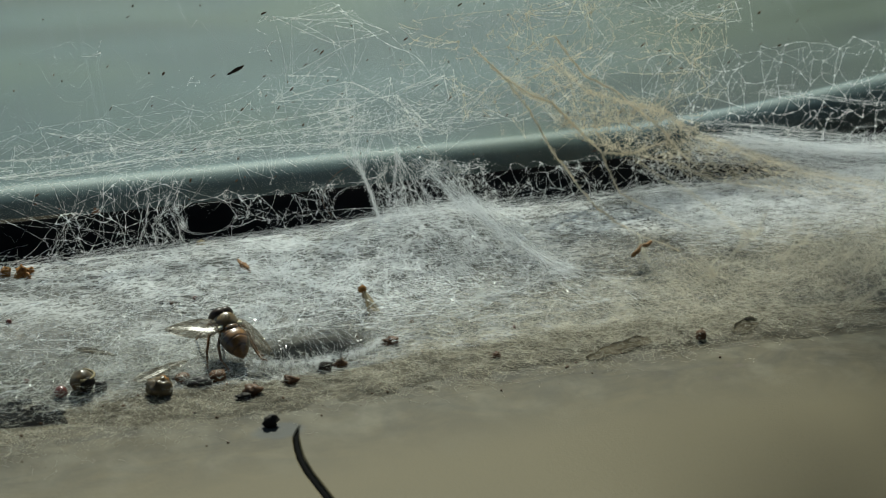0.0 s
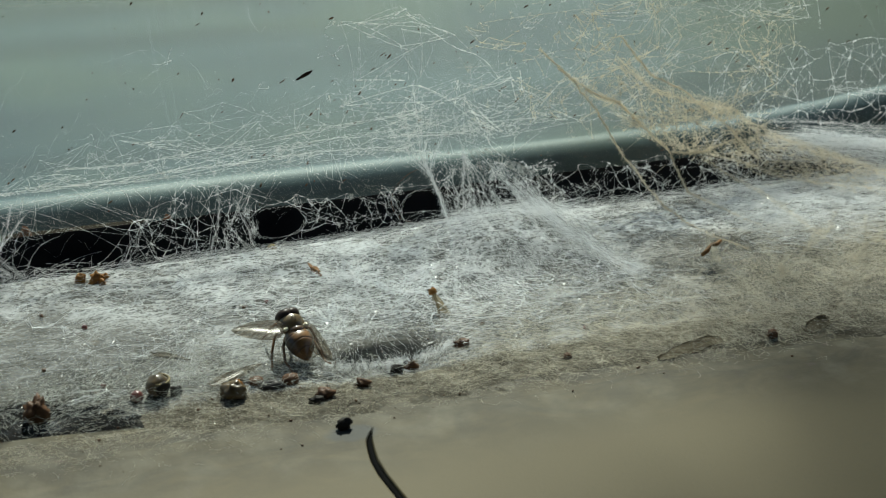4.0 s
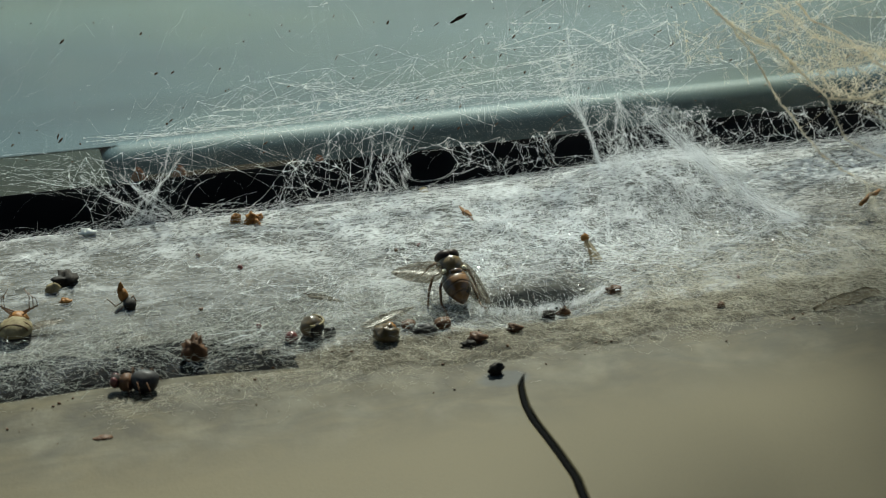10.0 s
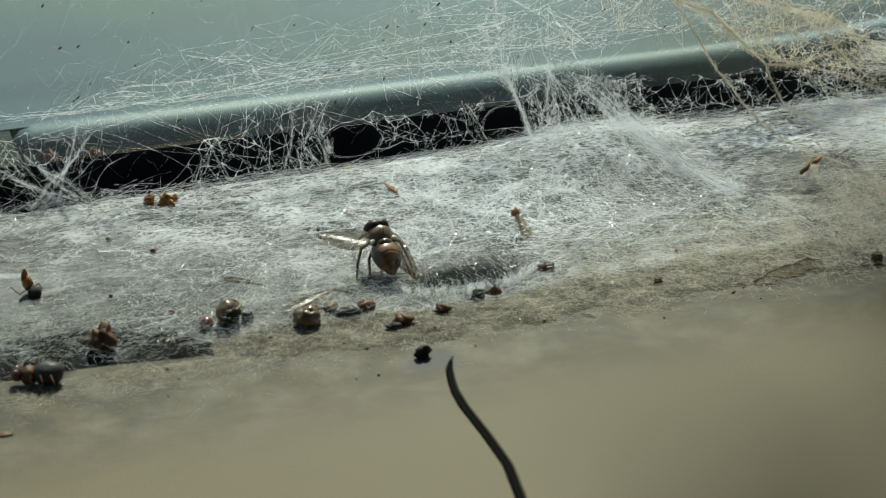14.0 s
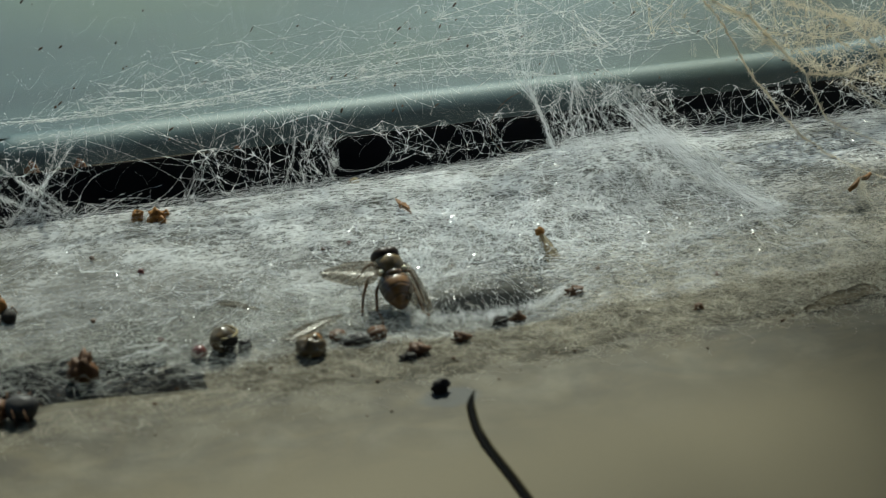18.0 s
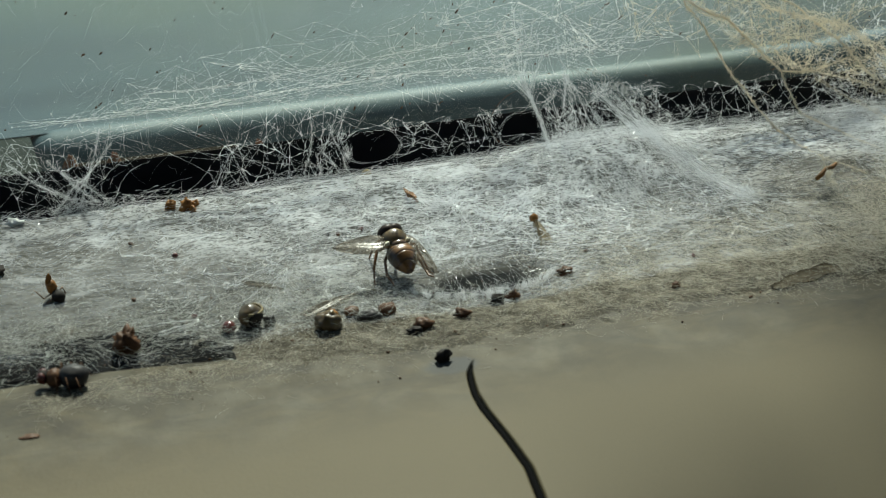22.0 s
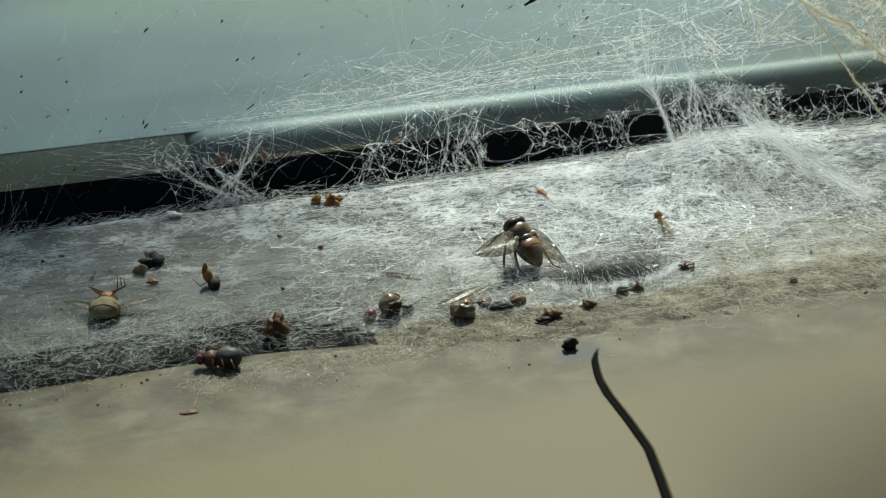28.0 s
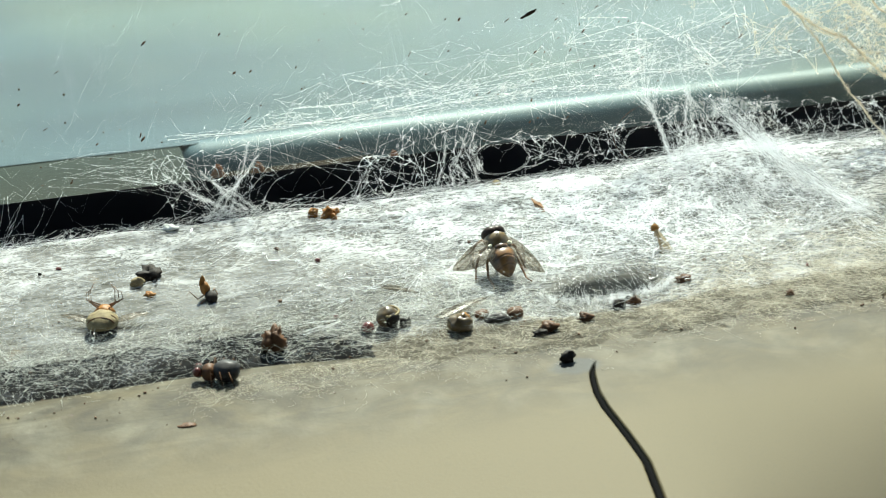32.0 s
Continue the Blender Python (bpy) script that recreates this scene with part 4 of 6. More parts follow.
def gap_web():
    """Lace between the ledge's back edge and the glass, with open holes."""
    w, r = Web(13), np.random.RandomState(7)

    def draw():
        x, v = r.uniform(-12, 118), r.rand()
        top = 6.5 + 4.5 * math.exp(-((x - 5) / 13) ** 2) + 3.5 * math.exp(-((x - 57) / 9) ** 2)
        z = 0.1 + v * top
        if in_hole((x, 0, z), 1.05) or (x < 0 and z > 2.5 + 0.55 * (x + 12)) or (x > 60 and r.rand() < 0.35):
            return None
        return x, 25.1 + 4.2 * v + r.normal(0, 0.4) + bend(x * MM) / MM, z

    wide = lambda p: 1.3 + 1.6 * (0.5 + noise.noise(Vector((p[0] / 6, 3, p[2] / 4)))) + 0.006 * max(0, p[0] - 40)
    w.net(spaced(r, 560, draw, wide), 5.2, 4, 0.022, 0.06, in_hole, (1, 0.5, 1), 0.30, 0.09)
    w.tangle(clumped(r, 70, 6, draw, (1.4, 0.4, 0.9)), 330, 7.0, 0.016, in_hole, (1, 0.5, 1), 0.3)
    w.tangle(clumped(r, 60, 6, draw, (0.8, 0.3, 0.6)), 380, 2.6, 0.012, in_hole, (1, 0.5, 1), 0.3, 0.08, 0.4)
    # long threads crossing in a bundle beside the first hole
    for _ in range(13):
        a = np.array((r.uniform(-26, 4), 29.0, r.uniform(6, 13.5)))
        b = np.array((a[0] + r.uniform(16, 32), r.uniform(25.2, 27), r.uniform(0.3, 3)))
        if not any(in_hole(a + (b - a) * t) for t in (0.4, 0.6, 0.8, 0.95)):
            w.line(a, b, r.uniform(0.010, 0.018), 0.02, 0.3)
    for _ in range(16):
        x = r.normal(7, 6)
        a, b = np.array((x, 25.2, r.uniform(0.1, 1))), np.array((x + r.normal(2, 5), 29.0, r.uniform(5, 13)))
        if not any(in_hole(a + (b - a) * t) for t in (0.2, 0.4, 0.6, 0.8)):
            w.line(a, b, r.uniform(0.010, 0.022), 0.03, 0.35)
    for _ in range(4):
        x = r.normal(10, 4)
        w.cord([(x, 25.3, 0.4), (x + r.normal(0, 1), 26.8, r.uniform(2.5, 4.5)), (x + r.normal(0, 3), 28.8, r.uniform(7, 11))], 0.10, 3, 0.018, 5.0, 0.3)
    # low strands along the black band to the thin end
    for _ in range(44):
        x = r.uniform(-30, 6)
        a, b = (x, 25.2, r.uniform(0, 0.8)), (x + r.normal(2, 6), r.uniform(25.2, 27.0), r.uniform(0.3, 2.2))
        w.line(a, b, r.uniform(0.010, 0.020), 0.10, 0.3, r.uniform(-1.0, 1.0))
    for _ in range(46):
        p = draw()
        if p is not None:
            w.tuft(p, r.uniform(0.2, 0.45), r.randint(8, 22), 0.012)
    w.tuft((13.6, 26.2, 6.3), 0.6, 70, 0.012)
    w.tuft((15.0, 26.0, 3.2), 0.6, 70, 0.012)
    # rims of the open holes, drawn from strand to strand
    for cx, cz, rx, rz in ((19.4, 3.7, 4.9, 2.7), (46.4, 3.2, 4.3, 3.1)):
        for k in range(5):
            start = r.uniform(0, 6.28)
            a = np.linspace(start, start + r.uniform(1.2, 3.2), 40)
            wav = 1 + 0.05 * np.sin(a * 3 + k) + 0.03 * np.sin(a * 7 + 2 * k)
            q = np.stack([cx + rx * wav * np.cos(a), 26.8 + 0.5 * np.sin(a) + 0 * a, cz + rz * wav * np.sin(a)], 1)
            w.thread(q + r.normal(0, 0.05, q.shape), 0.014 * r.uniform(0.5, 1.8, 40))
    w.link("cobweb_lace", SILK_WHITE, "white lacy cobweb across the black gap at the glass")


def fan_web():
    """A fan of fluffy threads at the thin end and a ragged tuft beyond it."""
    w, r = Web(14), np.random.RandomState(8)

    def draw():
        v = r.rand()
        x = -29.5 + r.normal(0, 1) * (2.2 + 3.6 * v) - 3.0 * v
        return x, 25.0 + 4.2 * v, 0.1 + 11.5 * v * r.uniform(0.6, 1)
    w.net(spaced(r, 46, draw, 1.8), 6.0, 4, 0.016, 0.1, None, (1, 0.6, 1), 0.3, 0.07)
    w.net(spaced(r, 120, draw, 0.9), 3.2, 3, 0.010, 0.1, None, (1, 0.6, 1), 0.3, 0.08)
    for a, b in (((-28, 25.1, 0.3), (-39, 29.2, 7.5)), ((-29, 25.2, 0.2), (-24.5, 29.0, 11.5)), ((-31, 25.2, 0.2), (-23, 28.6, 9.0)), ((-26, 25.5, 0.8), (-33, 28.5, 7.5)), ((-26, 25.3, 0.3), (-35, 28.0, 4.0)), ((-33, 25.1, 0.2), (-27, 27.5, 4.5)), ((-24, 25.3, 0.2), (-31, 27.8, 5.5))):
        mid = (np.array(a) + np.array(b)) / 2 + r.normal(0, 0.4, 3)
        w.cord([a, mid, b], 0.13, 4, 0.016, 9.0, 0.45)
    for _ in range(14):
        w.line((r.normal(-29, 2.5), 25.1, 0.2), (r.normal(-31, 6), 29.3, r.uniform(3, 12)), r.uniform(0.008, 0.014), 0.05, 0.3)
    for _ in range(24):
        w.line((r.uniform(-44, -34), 29.2, r.uniform(4, 11)), (r.uniform(-58, -40), 29.4, r.uniform(5, 12)), 0.009, 0.08, 0.3)
    for _ in range(22):
        a = (r.normal(-68, 3.5), 25.0, 0.1)
        w.line(a, (a[0] + r.normal(2.5, 4), r.uniform(27, 29.3), r.uniform(1, 8)), 0.013, 0.08, 0.35)
    for _ in range(70):
        x = r.uniform(-78, -22)
        w.line((x, 25.0, 0.0), (x + r.normal(3, 3.5), r.uniform(25.0, 26.5), r.uniform(0.2, 1.4)), 0.011, 0.12, 0.35, -0.4)
    for _ in range(26):
        w.tuft((r.uniform(-75, -25), 24.7, 0.3), r.uniform(0.15, 0.4), 12, 0.011)
    w.link("cobweb_fan", SILK_WHITE, "white cobweb fan tied from the ledge to the glass")


def pane_web():
    """Lacy threads spread on the glass, with bright slack lines."""
    w, r = Web(15), np.random.RandomState(9)
    mid = lambda x: float(np.interp(x, (-36, -16, 10, 40, 70), (12.5, 15.0, 14.6, 15.4, 17)))

    def band():
        x = r.uniform(-30, 80)
        if r.rand() > 0.15 + (x + 30) / 34:
            return None
        return x, 28.8 + r.normal(0, 0.35), mid(x) - 2.0 + abs(r.normal(0, 4.6)) * (0.5 + 0.5 * min(1, max(0, (x + 24) / 40)))

    def above():
        x = r.uniform(-5, 125)
        z = 15 + 30 * r.rand() ** 1.2
        return (x, 28.8 + r.normal(0, 0.4), z) if r.rand() < 0.10 + 0.9 / (1 + math.exp(-(x - 40) / 12)) else None
    w.net(spaced(r, 150, band, 2.0, (0.55, 0.5, 1)), 7.0, 4, 0.013, 0.2, None, (0.5, 0.5, 1.1), 0.3, 0.04)
    w.tangle(clumped(r, 60, 7, band, (2.2, 0.2, 1.6)), 240, 15.0, 0.016, None, (0.8, 0.5, 1.6), 0.3, 0.03)
    w.tangle(clumped(r, 60, 6, band, (0.9, 0.2, 0.7)), 300, 3.0, 0.012, None, (0.8, 0.5, 1), 0.3, 0.08, 0.4)
    w.tangle(clumped(r, 46, 5, above, (3.5, 0.3, 2.2)), 330, 17.0, 0.024, None, (0.8, 0.5, 1.3), 0.35, 0.03)
    w.tangle(clumped(r, 90, 6, above, (1.0, 0.3, 1.0)), 420, 3.2, 0.014, None, (0.8, 0.5, 1), 0.35, 0.10, 0.4)
    lines = (((-36, 13.2), (-16, 13.6), (10, 14.5), (25, 15.0), (40, 14.2), (52, 12.0)), ((-16, 16.6), (3, 16.6), (20, 18.4), (45, 20.5)), ((-30, 9.0), (-12, 12.5), (10, 14.2)), ((-8, 13.0), (14, 16.2), (32, 17.0), (48, 18)))
    for k, path in enumerate(lines):
        for _ in range((6, 4, 3, 4)[k]):
            q = [(x + r.normal(0, 1.5), 28.9 + r.normal(0, 0.2), z + r.normal(0, 0.45)) for x, z in path]
            for a, b in zip(q, q[1:]):
                w.line(a, b, r.uniform(0.014, 0.028), 0.0, 0.3, r.uniform(0, 0.6))
    for _ in range(60):
        x = r.uniform(-24, 60)
        w.line((x, 29.0, mid(x) + r.uniform(-1, 5)), (x + r.normal(3, 6), 29.0, mid(x) - r.uniform(1, 9)), r.uniform(0.008, 0.014), 0.03, 0.3)
    for _ in range(60):
        p = band() or (20, 28.8, 16)
        w.tuft(p, r.uniform(0.2, 0.5), r.randint(8, 20), 0.010)
    # pale dust on the pane
    k = 2600
    w.curls(np.stack([r.uniform(-85, 135, k), r.uniform(29.5, 29.85, k), 4 + 42 * r.rand(k)], 1), r.uniform(0, 6.28, k), r.uniform(0.04, 0.2, k), 0.008 + 0.022 * r.rand(k) ** 4, 0.6, 1.0, 3, 0.8)
    k = 260
    w.curls(np.stack([r.uniform(-80, 60, k), np.full(k, 29.6), 5 + 30 * r.rand(k) ** 1.5], 1), r.choice((0.0, 3.14), k), r.uniform(2, 8, k), 0.004 + 0.004 * r.rand(k), 0.06, 1.2, 10, 0.8)
    # the straight stray thread high on the pane
    w.line((62.0, 29.0, 40), (67.0, 28.8, 17), 0.012, 0.006, 0.1)
    w.line((64.0, 28.0, 14.0), (68.5, 28.0, 17.5), 0.018, 0.01, 0.1)
    w.link("cobweb_on_glass", SILK_PALE, "pale sparse cobweb threads clinging to the dusty glass")


def drapes():
    """The twisted rope, the combed sheet that drapes to the ledge, the mound's frame."""
    w, r = Web(16), np.random.RandomState(10)
    rope = np.array([(46.0, 28.0, 14.0), (47.5, 27.0, 9.0), (49.0, 25.0, 4.8), (48.5, 20.0, 1.8), (45.0, 10.0, 1.2), (39.0, -4.0, 0.8)])
    w.cord(rope[1:4], 0.30, 14, 0.036, 9.0, 0.5)
    w.cord(rope[3:], 0.42, 12, 0.018, 5.0, 0.8)
    for tx, tz in ((39.5, 18.5), (42, 21), (44.0, 26), (46.0, 24), (48, 21), (50.5, 17)):
        w.cord([rope[1] + r.normal(0, 0.2, 3), (46.6 + (tx - 46.8) * 0.35 + r.normal(0, 0.3), 28.2, 12.5), (tx, 28.9, tz)], 0.14, 3, 0.016, 5.0, 0.5)
    for k in range(34):
        w.line(rope[1] + r.normal(0, 0.4, 3), (46.0 + r.normal(0, 4), 29.0, r.uniform(12, 26)), 0.009, 0.05, 0.25)
    knot = np.array((54.0, 27.6, 12.0))
    for fx in (52.0, 53.4, 54.6, 55.6, 57.0, 58.5, 60.0):
        w.cord([knot + r.normal(0, 0.25, 3), ((54 + fx) / 2 + r.normal(0, 0.3), 26.5, 8.0), (fx, 25.0, 3.0)], 0.13, 3, 0.014, 5.0, 0.4)
    w.cord([(52.0, 29.0, 20), (53.2, 28.5, 16), knot], 0.2, 5, 0.011, 4.0, 0.5)
    # combed threads that gather from the glass to one point on the ledge
    end = np.array((73.0, -5.0, 0.8))
    t = np.linspace(0, 1, 18)
    for k in range(150):
        u = r.beta(1.1, 1.6)
        top = np.array((54.5 + 11 * u + r.normal(0, 0.6), 27.8 - 1.5 * r.rand(), 12.4 - 3.0 * u + r.normal(0, 0.9)))
        stop = end + r.normal(0, 1, 3) * np.array((1.6, 1.6, 0.3))
        p = top + (stop - top) * t[:, None]
        slack = r.uniform(2.0, 4.2)
        p[:, 2] -= slack * np.sin(math.pi * t) ** 1.0
        p[:, 0] += (0.6 - u) * 3.5 * np.sin(math.pi * t)
        p[:, 2] = np.maximum(p[:, 2], 0.45 + 0.2 * r.rand())
        s0 = r.randint(7)
        p = p[s0:] + np.cumsum(r.normal(0, 0.05, (18 - s0, 3)), axis=0)
        w.thread(p, (0.005 + 0.009 * r.rand() ** 2) * r.uniform(0.6, 1.5, len(p)))

    # lace between the rope and the drape
    def draw():
        x, v = r.uniform(50, 75), r.rand()
        return x, 25.0 + 3.2 * v + r.normal(0, 0.7), 1.0 + (10.5 - 0.16 * (x - 50)) * v
    w.net(spaced(r, 90, draw, 1.7), 4.5, 4, 0.012, 0.1, None, (1, 0.5, 1), 0.25, 0.07)
    w.tangle(clumped(r, 36, 6, draw, (1.0, 0.4, 1.0)), 220, 5.0, 0.011, None, (1, 0.5, 1), 0.3, 0.05)
    for k in range(18):
        w.tuft(draw(), r.uniform(0.3, 0.6), 22, 0.010)
    # the ridge of the slung sheet, seen along its edge
    for k in range(26):
        a, b = np.array((50.5, 24.2, 2.0)) + r.normal(0, 0.5, 3), np.array((76.0, 17.0, 2.4)) + r.normal(0, 0.8, 3)
        top = (a + b) / 2 + np.array((0, 1.0, 1.2)) + r.normal(0, 0.35, 3)
        w.line(a, top, r.uniform(0.009, 0.016), 0.03, 0.2)
        w.line(top, b, r.uniform(0.009, 0.016), 0.03, 0.2)

    # open-celled sheet slung under it
    def sheet_knot():
        x, y = r.uniform(38, 76), r.uniform(-9, 23)
        return x, y, ground_mm(x, min(24, y)) + 0.3 + mound(x, y) * r.uniform(0.75, 1.0)
    w.net(spaced(r, 170, sheet_knot, 2.1), 5.5, 4, 0.022, 0.1, None, (1, 1, 1), 0.22, 0.07)
    w.tangle(clumped(r, 40, 6, sheet_knot, (1.5, 1.5, 0.3)), 420, 8.0, 0.017, None, (1, 1, 1), 0.2, 0.05)
    for k in range(80):
        x = r.uniform(44, 70)
        w.line((x, r.uniform(6, 20), mound(x, 13) + r.uniform(0, 2)), (x + r.normal(0, 2), r.uniform(-12, 4), 0.5), r.uniform(0.009, 0.016), 0.06, 0.2)
    for k in range(9):
        x = r.uniform(50, 68)
        w.cord([(x, 20, 6 + r.rand() * 3), (x + r.normal(0, 0.8), 12, 5.5), (x + r.normal(0, 1.2), 4, 2.0)], 0.35, 7, 0.009, 5.0, 0.8)
    w.link("cobweb_drape", SILK_WHITE, "white cobweb drape with a twisted rope hanging to the ledge")


TAN_TOP = np.array([(78, 28.8, 40), (84, 28.6, 27), (92, 28, 20.0), (100, 27.5, 18.0), (108, 27, 15.6), (117, 26, 10.5), (125, 24, 7), (137, 18, 4), (150, 10, 2.8), (168, 2, 2)], float)
TAN_LOW = np.array([(72, 28.8, 34), (78, 28.6, 22), (87, 28, 14.5), (94, 27.5, 11), (101, 27, 7.6), (110, 25, 5), (118, 22, 3), (128, 14, 2), (140, 6, 1.5), (158, -3, 1.5)], float)


def tan_mass():
    """Old tan dusty web slung from the glass down across the ledge."""
    w, r = Web(17), np.random.RandomState(12)
    at = lambda path, s: np.array([np.interp(s, range(10), path[:, i]) for i in range(3)])

    def draw(lo=0.0, hi=9.0, out=0.5):
        s, v = r.uniform(lo, hi), r.rand()
        return at(TAN_TOP, s) * (1 - v) + at(TAN_LOW, s) * v + r.normal(0, out, 3) * (1, 1.6, 0.7)
    thick = lambda: draw(2.0, 7.0)
    w.net(spaced(r, 210, thick, 1.9), 5.0, 4, 0.026, 0.06, None, (1, 0.6, 1), 0.4, 0.09)
    w.tangle(clumped(r, 70, 6, thick, (1.0, 0.5, 1.0)), 400, 4.0, 0.020, None, (1, 0.6, 1), 0.4, 0.10, 0.6)
    w.tangle([draw(1.0, 8.5, 0.9) for _ in range(260)], 260, 14.0, 0.020, None, (1, 0.6, 1), 0.3, 0.03)
    w.net(spaced(r, 200, lambda: draw(0, 9, 1.2), 2.0), 6.5, 4, 0.020, 0.15, None, (1, 0.6, 1), 0.35, 0.07)
    for k in range(70):
        w.tuft(thick(), r.uniform(0.25, 0.6), r.randint(6, 14), 0.011)
    # its crusted upper edge and trailing cords
    for k in range(5):
        w.cord([p + r.normal(0, 0.5, 3) for p in TAN_TOP[1:]], 0.22, 3, 0.020, 6.0, 0.6)
    for k in range(3):
        w.cord([p + r.normal(0, 0.8, 3) for p in TAN_LOW[1:8]], 0.2, 3, 0.018, 5.0, 0.6)
    w.cord([(103, 26, 6.5), (107, 20, 4.0), (110, 12, 3.0), (111, 4, 1.5), (112, -3, 1)], 0.35, 7, 0.024, 6.0, 0.6)
    # long dusty stays that cross in front of the glass
    stays = (
        ((68, 28.6, 30), (75, 28, 23), (80.3, 27.5, 17.2), (85, 25.5, 9.5), (88.3, 22, 5.2), (89.5, 15, 2.2), (92, 8, 0.5), (96, -2, 1)),
        ((72, 28.6, 26), (80, 28.2, 21), (85, 28, 18.7), (88.3, 27.6, 15.6), (96.4, 26.5, 8.2), (97.4, 21, 2.2), (104, 6, 1)),
        ((84, 28.6, 31), (91, 28.2, 23.2), (100, 28, 19), (108, 27.5, 13), (114, 24, 6)),
        ((96.4, 26.5, 8.2), (103, 26, 8.0), (110, 26, 9.5)),
    )
    for k, path in enumerate(stays):
        w.cord(path, (0.10, 0.11, 0.13, 0.09)[k], 6, 0.046, 12.0, 0.25)
    for a, b in (((80.5, 27.4, 17), (97, 27, 12)), ((88.3, 22, 5.2), (95, 26, 6)), ((85, 25.5, 9.5), (90, 27, 12)), ((99, 28, 19.5), (97, 27, 10)), ((74, 28, 24), (92, 28, 22))):
        w.line(a, b, 0.016, 0.04, 0.35, 0.5)

    # thin threads spread over the glass around it
    def high():
        x, z = r.uniform(54, 122), 10 + 30 * r.rand()
        return (x, 28.6 + r.normal(0, 0.5), z) if z > 14 - 0.12 * (x - 70) else None
    w.tangle(clumped(r, 44, 6, high, (3.0, 0.3, 2.0)), 330, 15.0, 0.025, None, (0.8, 0.5, 1.2), 0.4, 0.04)
    w.tangle(clumped(r, 80, 6, high, (1.0, 0.3, 1.0)), 340, 3.4, 0.014, None, (0.8, 0.5, 1), 0.4, 0.10, 0.4)
    for k in range(60):
        p = high()
        if p is not None:
            w.tuft(p, r.uniform(0.2, 0.5), 12, 0.012)
    w.link("old_cobweb", SILK_TAN, "old tan dusty cobweb slung from the glass to the ledge")


def far_web():
    """Wide-meshed threads beyond the tan web and white sheet under them."""
    w, r = Web(18), np.random.RandomState(13)

    def draw():
        x, z = r.uniform(104, 190), r.uniform(1, 27) if r.rand() < 0.6 else r.uniform(1, 12)
        return (x, 28.5 + r.normal(0, 0.6), z) if z < 30 - 0.06 * (x - 100) else None
    w.net(spaced(r, 210, draw, 2.6), 9, 4, 0.024, 0.1, None, (1, 0.6, 1), 0.4, 0.07)
    w.net(spaced(r, 260, draw, 1.6), 5, 3, 0.014, 0.2, None, (1, 0.6, 1), 0.3, 0.08)
    for a, b in (((124, 27, 9), (178, 22, 2.5)), ((118, 27, 12), (150, 27.5, 7)), ((150, 27.5, 7), (190, 26, 2)), ((132, 28.5, 17), (175, 28, 10))):
        w.cord([a, (np.array(a) + np.array(b)) / 2 + r.normal(0, 0.5, 3), b], 0.5, 9, 0.022, 5.0, 1.0)
    t = np.linspace(0, 1, 16)
    for k in range(170):
        a = np.array((r.uniform(116, 130), 27.3 + r.normal(0, 0.4), r.uniform(6.5, 10.5)))
        b = np.array((r.uniform(165, 195), r.uniform(20, 27), r.uniform(0.6, 4.5)))
        p = a + (b - a) * t[:, None]
        p[:, 2] -= r.uniform(0.5, 2.0) * np.sin(math.pi * t)
        p += np.cumsum(r.normal(0, 0.08, p.shape), axis=0)
        w.thread(p, (0.010 + 0.016 * r.rand() ** 2) * r.uniform(0.7, 1.4, 16))
    for k in range(240):
        a = (r.uniform(112, 134), 27 + r.normal(0, 0.6), r.uniform(4, 9))
        w.line(a, (r.uniform(140, 190), r.uniform(14, 26), r.uniform(0.5, 4)), 0.015, 0.02, 0.1, r.uniform(0.5, 3.0))
    k = 4600
    x, y = r.uniform(96, 190, k), r.uniform(-4, 24, k)
    w.curls(np.stack([x, y, 0.4 + 2.2 * r.rand(k)], 1), r.normal(0, 0.5, k), r.uniform(3, 10, k), 0.010 + 0.01 * r.rand(k), 0.3, 0.3, 8, 0.4, 3.0)
    w.link("cobweb_beyond", SILK_WHITE, "white wide-meshed cobweb over the far end of the ledge")


